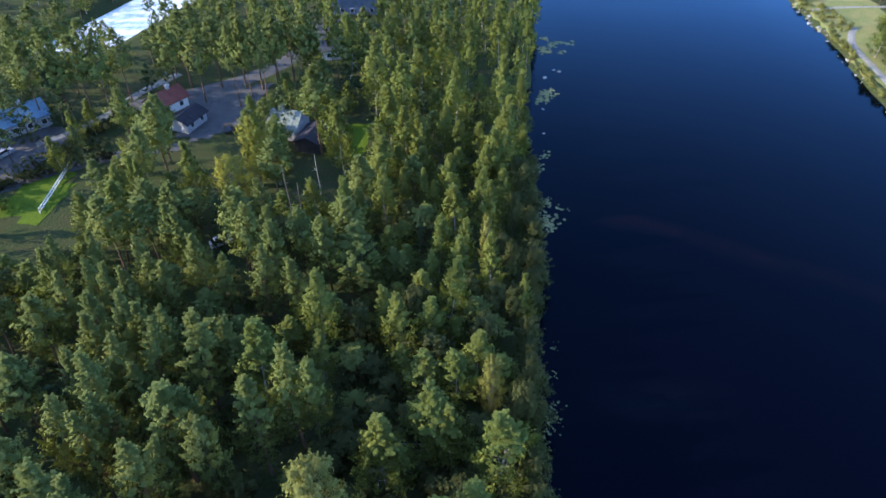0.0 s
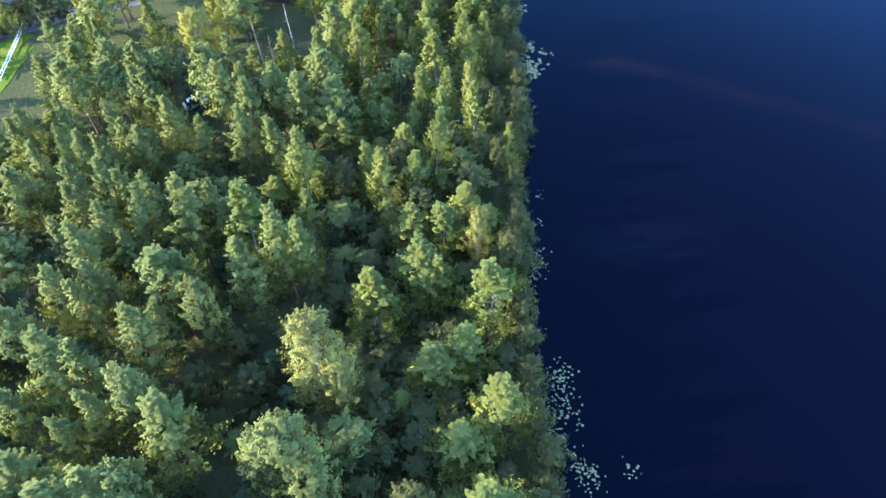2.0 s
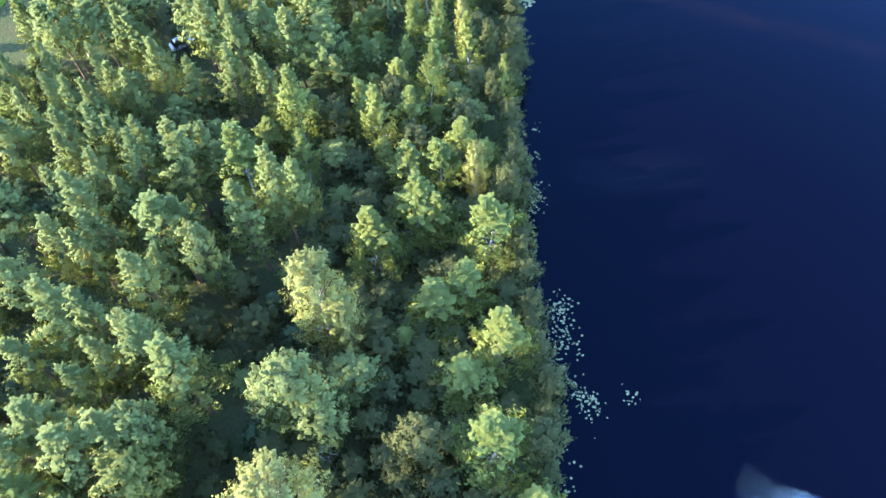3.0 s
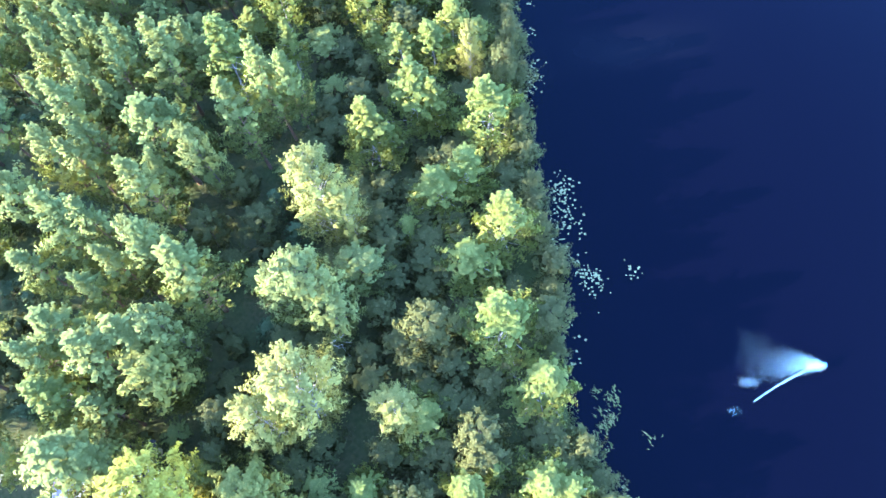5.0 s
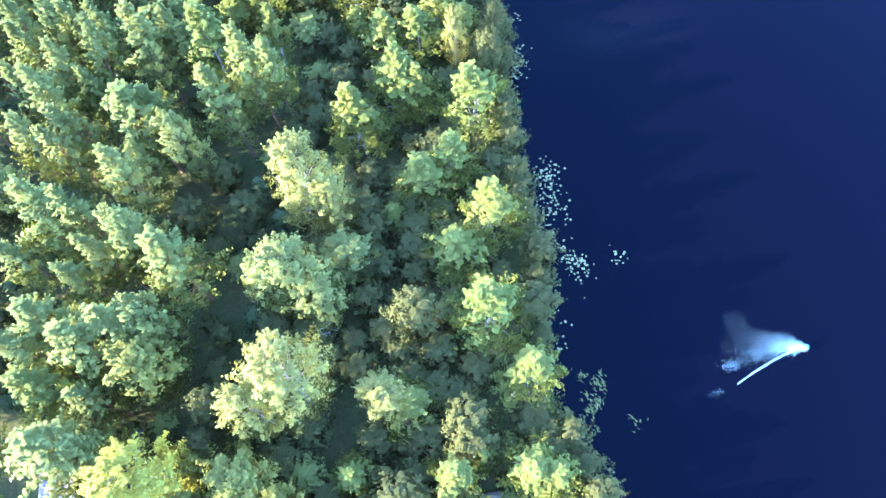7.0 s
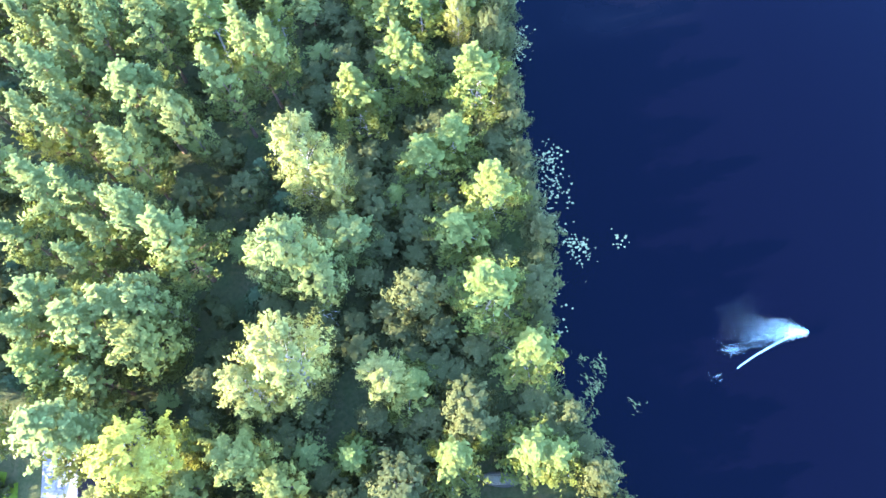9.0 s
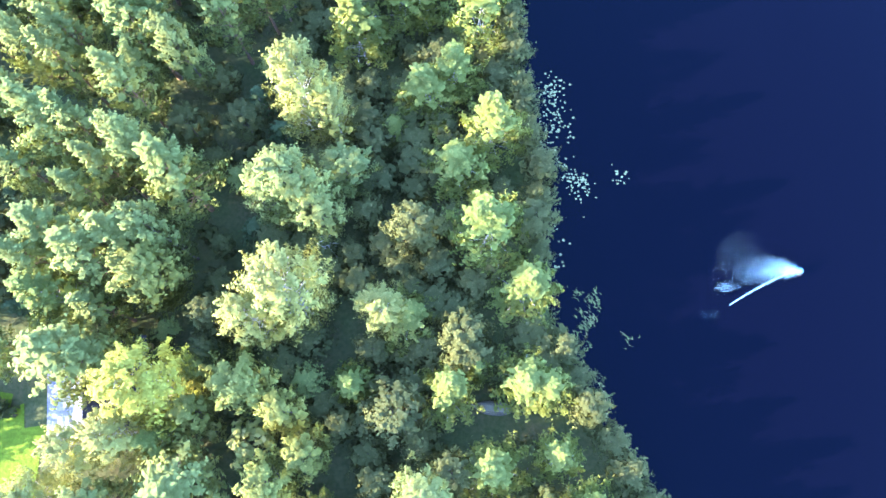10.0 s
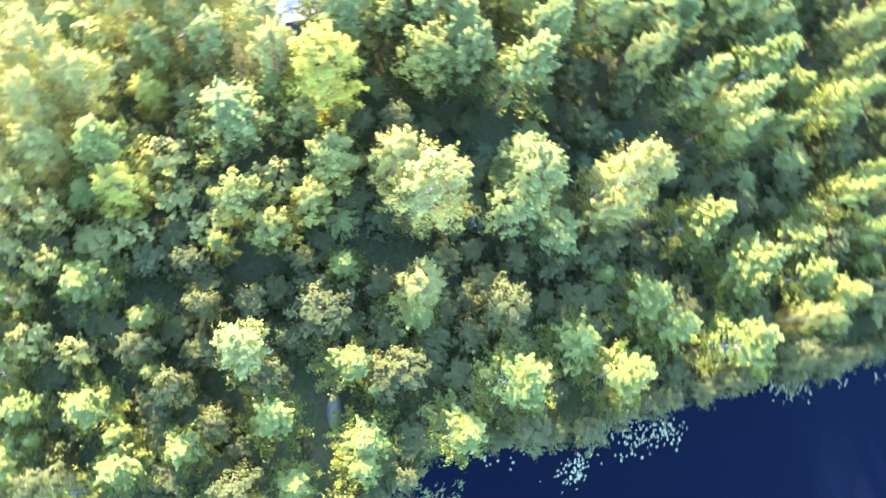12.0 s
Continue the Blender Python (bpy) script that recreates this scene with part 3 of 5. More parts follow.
grow("aspen", -5.3, -4.4, 13.8, 6.3)
grow("birch", -11.6, 6.2, 8.5, 4.7)
grow("alder", -7.8, 2.9, 8.5, 7.7)
grow("birch", -2.4, 4.1, 11.2, 6.6)
grow("birch", 1.9, -2.4, 11.7, 6.5)
grow("birch", 3.3, -10.0, 11.7, 5.3)
grow("birch", -2.2, -17.4, 11.7, 5.8)
grow("birch", 0.5, -16.0, 9.9, 3.7)
grow("birch", 4.1, -15.6, 11.7, 5.8)
grow("birch", -4.2, -12.9, 9.0, 2.7)
grow("alder", -2.3, -10.4, 11.9, 4.2)
grow("birch", 7.3, 5.0, 9.5, 5.6)
grow("birch", 8.2, -1.2, 9.9, 4.9)
grow("alder", 0.2, 10.5, 9.0, 5.8)
grow("birch", -0.3, -23.2, 8.1, 2.5)
grow("willow", -9.1, -22.7, 8.0, 4.9)
grow("willow", -7.4, -18.9, 7.5, 4.5)
grow("bigbirch", -26.3, -20.5, 12.3, 5.5)
grow("willow", -21.1, -20.7, 9.0, 5.1)
grow("willow", -12.8, -23.2, 7.0, 3.0)
grow("alder", -9.6, -7.7, 8.8, 4.0)
grow("alder", -2.4, -2.5, 9.4, 5.1)
grow("alder", 0.8, -7.4, 8.8, 3.9)
grow("alder", 3.0, -21.6, 11.2, 5.5)
grow("alder", -6.9, -13.4, 8.8, 4.4)
grow("birch", 0.9, 7.1, 7.2, 3.5)
grow("rowan", -19.5, -2.2, 12.5, 6.1)
grow("rowan", -15.8, -0.2, 10.6, 4.7)
grow("birch", -3.3, -23.1, 10.8, 4.8)
grow("birch", 5.4, -20.3, 10.8, 5.3)
grow("birch", 8.8, -10.7, 11.2, 5.4)
grow("alder", 7.6, -6.2, 11.2, 5.2)
grow("birch", 11.2, -6.1, 10.8, 5.6)
grow("bigbirch", -32.0, -23.3, 14.6, 6.9)
grow("bigbirch", -22.9, -24.2, 14.6, 6.7)
grow("birch", -13.7, -24.9, 12.0, 6.0)
grow("birch", -7.4, -25.3, 10.8, 6.0)
grow("birch", 0.8, -25.3, 10.8, 5.9)
grow("birch", -10.7, 66.1, 14.6, 5.4)
grow("birch", -4.7, 73.5, 14.6, 5.8)
grow("birch", 1.8, 79.6, 14.6, 4.8)
grow("bigbirch", 0.9, 84.4, 13.8, 3.0)
grow("birch", 6.2, 73.6, 12.0, 3.7)
grow("birch", -4.5, 92.6, 13.8, 6.9)
grow("birch", 0.6, 94.4, 13.8, 5.6)
grow("birch", -6.4, 103.8, 12.9, 5.2, 1)
grow("birch", 0.0, 108.6, 12.9, 5.1, 1)
grow("birch", 2.2, 109.9, 12.9, 4.1, 1)
grow("birch", -14.2, 102.9, 10.3, 3.5, 1)
grow("birch", -11.1, 103.2, 10.3, 3.0, 1)
grow("birch", -17.3, 97.6, 13.8, 5.7)
grow("birch", -9.5, 98.9, 10.3, 3.7)
grow("spruce", -10.9, 90.5, 9.5, 2.3)
grow("pine", -13.8, 80.0, 10.3, 4.1)
grow("pine", -11.8, 79.4, 10.3, 3.4)
grow("pine", -23.1, 78.4, 17.0, 6.4)
grow("pine", -19.7, 78.8, 15.0, 8.2)
grow("birch", -28.4, 92.6, 14.0, 6.0)
grow("birch", -23.5, 91.8, 15.0, 6.4)
grow("birch", -20.4, 92.2, 13.0, 4.9)
grow("birch", -19.1, 104.9, 15.5, 6.2, 1)
grow("pine", -30.7, 76.6, 17.0, 5.7)
grow("pine", -31.0, 72.2, 16.0, 4.9)
grow("pine", -41.0, 74.5, 16.0, 5.5)
grow("pine", -48.5, 80.4, 16.0, 5.0)
grow("pine", -46.0, 80.8, 15.0, 5.1)
grow("birch", -52.7, 100.5, 15.0, 5.4, 1)
grow("goldbirch", -45.5, 99.4, 13.0, 7.4)
grow("goldbirch", -44.1, 109.3, 13.0, 6.9, 1)
grow("birch", -61.7, 97.2, 14.0, 3.9)
grow("birch", -59.2, 96.3, 14.0, 3.8)
grow("birch", -63.2, 95.0, 14.0, 5.0)
grow("birch", -65.2, 85.8, 14.0, 6.1)
grow("pine", -36.7, 90.4, 15.0, 4.9)
grow("pine", -33.7, 83.0, 15.0, 5.1)
grow("pine", -39.8, 89.4, 14.0, 5.4)
grow("spruce", -44.5, 89.6, 12.0, 3.7)
grow("pine", -60.3, 68.3, 16.0, 4.7)
grow("pine", -56.4, 64.9, 16.0, 4.3)
grow("pine", -54.6, 67.6, 16.0, 4.4)
grow("pine", -51.1, 66.5, 16.0, 4.4)
grow("pine", -48.1, 66.0, 16.0, 4.4)
grow("pine", -46.9, 69.2, 15.0, 4.5)
grow("pine", -44.1, 69.4, 15.0, 4.5)
grow("pine", -57.0, 74.3, 15.0, 4.5)
grow("pine", -50.7, 73.6, 15.0, 4.4)
grow("pine", -63.0, 73.1, 15.0, 4.7)
grow("pine", -26.7, 70.8, 15.0, 5.1)
grow("pine", -38.0, 73.2, 13.0, 4.7)
grow("pine", -17.2, 76.4, 10.3, 4.8)
grow("birch", -7.9, 80.9, 10.3, 3.7)
grow("alder", 5.1, 96.2, 10.3, 4.1)
grow("alder", 4.3, 82.8, 10.3, 3.7)
grow("alder", 4.5, 73.5, 9.5, 3.9)
grow("pine", -58.5, 143.1, 21.0, 5.6, 1)
grow("pine", -55.1, 143.3, 22.0, 5.3, 1)
grow("pine", -52.2, 143.5, 21.0, 5.0, 1)
grow("pine", -52.0, 154.8, 20.0, 6.3, 2)
grow("pine", -74.5, 160.3, 19.0, 7.3, 2)
grow("birch", -35.5, 161.2, 17.2, 9.9, 2)
grow("birch", -23.8, 154.2, 14.6, 6.9, 2)
grow("birch", -16.3, 146.2, 15.5, 8.5, 1)
grow("birch", -6.4, 164.4, 16.3, 7.5, 2)
grow("birch", -13.7, 160.4, 15.5, 7.7, 2)
grow("birch", -26.4, 173.7, 15.5, 9.4, 2)
grow("birch", -19.9, 174.1, 15.5, 8.6, 2)
grow("birch", 4.0, 176.1, 14.6, 5.3, 2)
grow("bigbirch", -49.7, 166.3, 14.0, 6.3, 2)
grow("birch", -44.1, 158.0, 15.0, 7.0, 2)
grow("pine", -74.2, 120.4, 15.0, 5.4, 1)
grow("birch", -67.3, 105.8, 12.0, 5.4, 1)
grow("spruce", -81.6, 114.0, 10.0, 3.3, 1)
grow("aspen", -47.3, 10.6, 13.5, 6.0)
grow("aspen", -51.5, 13.0, 14.0, 6.2)
grow("bigbirch", -39.4, -6.6, 13.0, 6.6)
grow("aspen", -36.0, -3.2, 12.5, 5.4)
grow("bigbirch", -41.0, -11.0, 13.5, 6.5)
grow("rowan", -35.6, -9.2, 11.0, 5.2)
# ---- trees farther off
grow("birch", -40.5, 110.8, 14.6, 5.9, 1)
grow("pine", -46.5, 117.5, 13.5, 5.2, 1)
grow("bigbirch", -41.2, -3.2, 12, 6.5)
grow("bigbirch", -43.6, -8.5, 12.5, 7)
# the next five spruces are out of view, added to shade the drive
grow("spruce", -62.0, 1.0, 14, 6, 2)
grow("spruce", -65.0, 3.6, 15, 6, 2)
grow("spruce", -68.5, 5.5, 16, 6.5, 2)
grow("spruce", -72.0, 7.0, 15, 6.5, 2)
grow("spruce", -70.0, 1.0, 16, 6.5, 2)
grow("birch", 2.5, 113.1, 18.4, 7.4, 1)
grow("birch", 1.5, 109.5, 15.4, 6.1, 1)
grow("birch", -19.7, 108.6, 15.6, 6.1, 1)
grow("birch", -15.3, 115.6, 16.2, 5.8, 1)
grow("birch", -12.3, 115.4, 15.1, 6.1, 1)
grow("birch", -28.7, 115.6, 16.4, 6.6, 1)
grow("alder", 6.2, 109.8, 8.8, 6.2, 1)
grow("goldbirch", -46.7, 116.9, 12.4, 7.1, 1)
grow("birch", -86.2, 127.4, 8.8, 3.6, 1)
grow("birch", -86.1, 121.0, 9.3, 3.7, 1)
grow("birch", -84.0, 109.8, 9.7, 3.9, 1)
grow("birch", -11.9, 150.0, 18.5, 7.5, 2)
grow("birch", 2.0, 162.9, 18.7, 6.3, 2)
grow("birch", -26.0, 142.1, 19.4, 7.9, 2)
grow("birch", -18.1, 136.2, 18.2, 7.3, 2)
grow("birch", -7.2, 132.0, 18.9, 7.6, 1)
grow("birch", 3.1, 133.6, 19.7, 7.0, 1)
grow("birch", -19.4, 119.5, 18.3, 7.4, 1)
grow("pine", -60.2, 153.0, 18.8, 7.6, 2)
grow("pine", -56.0, 152.9, 19.6, 7.7, 2)
grow("pine", -50.8, 149.1, 20.4, 7.5, 2)
grow("pine", -49.5, 158.5, 18.9, 7.7, 2)
grow("pine", -44.0, 152.8, 19.8, 8.0, 2)
grow("pine", -34.8, 123.1, 20.0, 6.8, 1)
grow("birch", -31.6, 121.6, 15.8, 6.4, 1)
grow("birch", 4.9, 122.8, 16.0, 5.5, 1)
grow("pine", -67.5, 144.8, 17.8, 7.2, 2)
grow("pine", -74.3, 146.0, 18.5, 7.5, 2)
grow("pine", -66.4, 153.1, 18.0, 7.3, 2)
grow("pine", -73.9, 152.5, 19.4, 7.9, 2)
grow("pine", -84.9, 143.2, 18.2, 7.3, 2)
grow("pine", -86.5, 136.4, 18.9, 7.6, 2)
grow("pine", -91.1, 136.0, 19.7, 7.7, 2)
grow("pine", -101.2, 142.1, 18.3, 7.4, 2)
grow("pine", -99.6, 130.9, 19.1, 7.7, 1)
grow("pine", -93.7, 132.7, 17.8, 7.0, 1)
grow("pine", -95.4, 148.8, 18.5, 7.5, 2)
grow("pine", -110.0, 153.7, 19.2, 7.8, 2)
grow("pine", -105.6, 157.4, 18.0, 7.3, 2)
grow("pine", -112.3, 147.7, 18.7, 7.6, 2)
grow("pine", -66.7, 162.1, 18.2, 7.3, 2)
grow("spruce", -102.2, 133.8, 13.8, 5.3, 1)
grow("spruce", -94.7, 129.9, 14.5, 5.5, 1)
grow("spruce", -98.5, 123.0, 15.0, 5.8, 1)


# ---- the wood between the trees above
# no tall trees, often to open the camera's view: two ends and half width
KEPT_CLEAR = [(-117.5, 184, -106, 236, 9.5), (-46, -6, -47, 8, 8), (-53.5, -8, -53.5, -5, 5), (-64, 12.5, -50, 8.8, 3), (-30, 98, -37, 130, 6), (-24, 108, -29, 134, 3), (-50, 104, -62, 134, 8), (-60, 134, -62, 170, 5.5),
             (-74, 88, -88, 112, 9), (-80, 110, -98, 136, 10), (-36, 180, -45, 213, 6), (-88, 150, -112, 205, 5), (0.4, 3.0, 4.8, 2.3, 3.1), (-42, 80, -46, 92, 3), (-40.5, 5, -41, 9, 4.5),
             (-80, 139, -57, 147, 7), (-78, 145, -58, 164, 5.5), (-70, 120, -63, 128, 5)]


def near_line(x, y, ax, ay, bx, by):
    u = max(0, min(1, ((x - ax) * (bx - ax) + (y - ay) * (by - ay)) / ((bx - ax) ** 2 + (by - ay) ** 2 + 1e-9)))
    return math.hypot(x - ax - u * (bx - ax), y - ay - u * (by - ay))


def is_free(x, y, gap, under=False):
    if x > shore_x(y) - 0.2 and x < far_shore_x(y) + 1 or land(x, y) < 0.15:
        return False
    if any(near_line(x, y, *ends) < r for *ends, r in KEPT_CLEAR):
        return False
    return all((x - a) ** 2 + (y - b) ** 2 > max(gap, 0.44 * w + 1.1 if w > 5.9 and not under else 0) ** 2 for a, b, w in planted)


def fill(x0, x1, y0, y1, gap, tries, choose, far=0, under=False):
    """Scatters trees over a stretch of land, gap metres apart at least."""
    for _ in range(tries):
        x, y = plant_rng.uniform(x0, x1), plant_rng.uniform(y0, y1)
        if is_free(x, y, gap, under):
            kind, h, w = choose(x, y)
            grow(kind, x, y, h, w, 1 if far == 2 and math.hypot(x + 5, y - 12) < 62 else far)


def wood(name, x0, x1, y0, y1, gap, tries, choose, label, level=3):
    """A far stretch of wood as one object, of the same trees."""
    verts, faces, slots, soft, count = [], [], [], [], 0
    mats = [WILLOW_LEAF, BIRCH_BARK, PINE_BARK, DARK_BARK, BIRCH_LEAF, PALE_LEAF, GOLD_LEAF, PINE_LEAF, SPRUCE_LEAF, ALDER_LEAF]
    for _ in range(tries):
        x, y = plant_rng.uniform(x0, x1), plant_rng.uniform(y0, y1)
        if not is_free(x, y, gap):
            continue
        kind, h, w = choose(x, y)
        key = kind, level, plant_rng.randrange(2)
        if key not in wood_meshes:
            wood_meshes[key] = tree_parts(kind, hash_of(key), level)
        trunk_mesh, crown_mesh, h0, w0 = wood_meshes[key]
        m = Matrix.Translation((x, y, land(x, y) - 0.05)) @ Matrix.Rotation(plant_rng.uniform(0, 6.28), 4, "Z") @ Matrix.Diagonal((w / w0, w / w0, h / h0, 1))
        m = np.array(m)
        turn = m[:3, :3] / np.linalg.norm(m[:3, :3], axis=0)
        for me in (trunk_mesh, crown_mesh):
            v = np.empty(len(me.vertices) * 3)
            me.vertices.foreach_get("co", v)
            v = v.reshape(-1, 3) @ m[:3, :3].T + m[:3, 3]
            n = crown_normals.get(me.name)
            if n is None:
                n = np.empty(len(me.vertices) * 3)
                me.vertices.foreach_get("normal", n)
                n = n.reshape(-1, 3)
            verts.append(v)
            soft.append(n @ turn.T)
            faces += [[i + count for i in p.vertices] for p in me.polygons]
            slots += [mats.index(me.materials[0])] * len(me.polygons)
            count += len(v)
        planted.append((x, y, w))
    me = mesh_of(name, np.concatenate(verts), faces, *mats, smooth=True)
    me.polygons.foreach_set("material_index", slots)
    me.normals_split_custom_set_from_vertices([tuple(n) for n in np.concatenate(soft)])
    tagged(new(name, me), label, "woodland", "", "stuff")


wood_meshes = {}


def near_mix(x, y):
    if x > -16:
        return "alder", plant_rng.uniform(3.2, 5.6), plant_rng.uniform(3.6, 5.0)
    if y < 4:
        return plant_rng.choice(("willow", "birch", "willow", "bigbirch")), plant_rng.uniform(4.5, 7.5), plant_rng.uniform(4.8, 6.4)
    return plant_rng.choice(("pine", "alder", "spruce")), plant_rng.uniform(3, 5.5), plant_rng.uniform(2.6, 3.8)


def tall_mix(x, y):
    return plant_rng.choice(("pine", "pine", "pine", "birch")), plant_rng.uniform(14, 17.5), plant_rng.uniform(5.2, 6.8)


def birch_mix(x, y):
    return "birch", plant_rng.uniform(9.5, 13.5), plant_rng.uniform(4.6, 6.2)


def mid_mix(x, y):
    if x > -14 + plant_rng.gauss(0, 5):
        kind = plant_rng.choice(("birch", "birch", "birch", "alder"))
        return kind, plant_rng.uniform(12, 17) if kind == "birch" else 10, plant_rng.uniform(3.8, 5.2)
    kind = plant_rng.choice(("pine", "pine", "pine", "birch", "birch", "spruce"))
    return kind, plant_rng.uniform(13, 17), plant_rng.uniform(4.0, 5.4)


def low_mix(x, y):
    kind, h, w = mid_mix(x, y)
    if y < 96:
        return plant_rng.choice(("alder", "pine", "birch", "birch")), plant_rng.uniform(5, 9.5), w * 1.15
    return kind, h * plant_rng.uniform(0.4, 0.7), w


def far_mix(x, y):
    kind, h, w = mid_mix(x, y)
    # lower here, so the camera sees the river and houses behind
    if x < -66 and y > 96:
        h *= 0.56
    return kind, h * 1.05, w


def scrub_mix(x, y):
    return plant_rng.choice(("alder", "birch", "spruce")), plant_rng.uniform(3.5, 6), plant_rng.uniform(3.5, 4.8)


def bank_mix(x, y):
    return plant_rng.choice(("birch", "alder", "bigbirch")), plant_rng.uniform(8, 14), plant_rng.uniform(5, 7)


def edge_mix(x, y):
    return "alder", plant_rng.uniform(4, 7), plant_rng.uniform(3.6, 5)


for step in range(46):
    ey = -38 + 3.4 * step + plant_rng.uniform(-1, 1)
    ex = shore_x(ey) - plant_rng.uniform(0.3, 1.3)
    if is_free(ex, ey, 2.2):
        grow(edge_mix(ex, ey)[0], ex, ey, *edge_mix(ex, ey)[1:], 1)
# tall trees added along and past the view's left edge, to shade the pines
fill(-78, -45, 10, 64, 6.0, 300, tall_mix, 1)
fill(-68, 8, 12, 62, 3.5, 1500, near_mix, 2)
fill(-47, 8, -38, 8, 3.2, 1200, near_mix, 2)
fill(-18, 6, 64, 125, 4.4, 260, birch_mix, 1)
fill(-66, -18, 66, 120, 5.0, 260, tall_mix, 1)
fill(-80, 8, 56, 96, 3.3, 1600, low_mix, 2)
fill(-75, 9, 96, 150, 3.7, 1500, low_mix, 2)
wood("far_wood", -130, -70, 96, 150, 3.9, 800, far_mix, "mixed wood round the houses")
wood("far_wood", -130, -68, 96, 150, 3.4, 420, scrub_mix, "low bushes and young trees round the houses")
wood("far_wood", -130, 16, 150, 205, 5.0, 900, far_mix, "tall pine and birch wood along the road")
wood("far_wood", -200, 18, 150, 290, 5.6, 900, far_mix, "mixed pine and birch wood behind the houses")
wood("far_wood", -110, -66, 28, 110, 6.5, 300, far_mix, "mixed pine and birch wood beside the lawn")
wood("far_wood", -30, 8, -95, -55, 7, 90, far_mix, "mixed wood along the lake shore")
for bx, by, bh, bw in ((103.9, 184.5, 9.5, 6.5), (104.4, 177, 9, 6.5), (109.5, 194, 10, 6.5), (110, 184, 9.5, 6), (106, 166, 8, 6), (113, 202, 9, 5.5)):
    grow("birch", bx, by, bh, bw, 1)
fill(112, 180, 110, 270, 8.5, 110, bank_mix, 3)


def shrub_mix(x, y):
    return "willow" if y < 5 and x < -14 else "shrub", plant_rng.uniform(1.8, 4.5), plant_rng.uniform(2.4, 3.8)


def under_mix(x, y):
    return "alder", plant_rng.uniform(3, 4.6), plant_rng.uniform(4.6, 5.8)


for step in range(48):
    ey = -32 + 1.9 * step + plant_rng.uniform(-0.6, 0.6)
    if is_free(shore_x(ey) - 0.9, ey, 1.5):
        grow("shrub", shore_x(ey) - plant_rng.uniform(0.5, 1.2), ey, plant_rng.uniform(2, 3.6), plant_rng.uniform(2.6, 3.8), 2)
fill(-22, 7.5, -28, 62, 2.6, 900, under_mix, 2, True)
fill(-78, -14, -25, 62, 2.3, 1000, shrub_mix, 2, True)


# ---------------------------------------------------------------- open ground, road and paths
sheet("lawn", [(-66, -22), (-53, -20), (-47, -8), (-46.5, 3), (-49, 7), (-60, 9), (-70, 0)], LAWN, "bright sunlit green lawn beside the house", "lawn")
sheet("lawn", [(-93, 97), (-82, 94), (-80, 103), (-84, 113), (-91, 106)], LAWN, "green lawn beside the street and fence", "lawn")
sheet("lawn", [(-31, 122), (-25, 121), (-25, 138), (-32, 138)], LAWN, "sunny grass in a gap of the wood", "lawn")
sheet("pavement", [(-112, 108), (-97, 104), (-91, 116), (-93, 128), (-104, 136), (-114, 130)], ASPHALT, "grey paved yard in front of the blue-roofed house", "yard")
strip("road", [(-112, 92), (-93, 106), (-85, 114), (-76, 121), (-66, 124)], 4.5, ASPHALT, "narrow grey street between hedges", "road", 0.09)
strip("road", [(-48, 215), (-50, 190), (-54, 172), (-60, 160), (-68, 152.5), (-77, 146), (-88, 138)], 7.0, ASPHALT, "grey asphalt road curving through the wood", "road")
sheet("pavement", [(-79, 134), (-63, 126), (-55, 134), (-55, 156), (-64, 153), (-78, 144)], ASPHALT, "grey asphalt turning area among the pines", "road", 0.05)
strip("path", [(-66, 13), (-57, 11.4), (-52, 9.7)], 1.8, GRAVEL, "pale gravel drive to the cottage between trees", "path", 0.12)
strip("path", [(98.5, 221), (106, 223.5), (114, 224.5), (126, 225)], 2.0, GRAVEL, "pale gravel side path above the far bank", "path", 0.14)
strip("path", [(-97, 122), (-91, 129), (-87, 138), (-86, 148), (-80, 160)], 3.0, GRAVEL, "pale gravel path along the wood", "path")
sheet("meadow", [(99.5, 100), (118, 100), (124, 290), (94, 290), (96, 220)], MEADOW, "dry yellow-green grass on the far bank", "grass", 0.05, 2.5)
strip("path", [(94, 120), (97.2, 140), (99.2, 155), (100.5, 169), (101.1, 182), (101.2, 191), (103, 200), (107, 206)], 2.6, GRAVEL, "pale gravel path along the far bank", "path", 0.14)


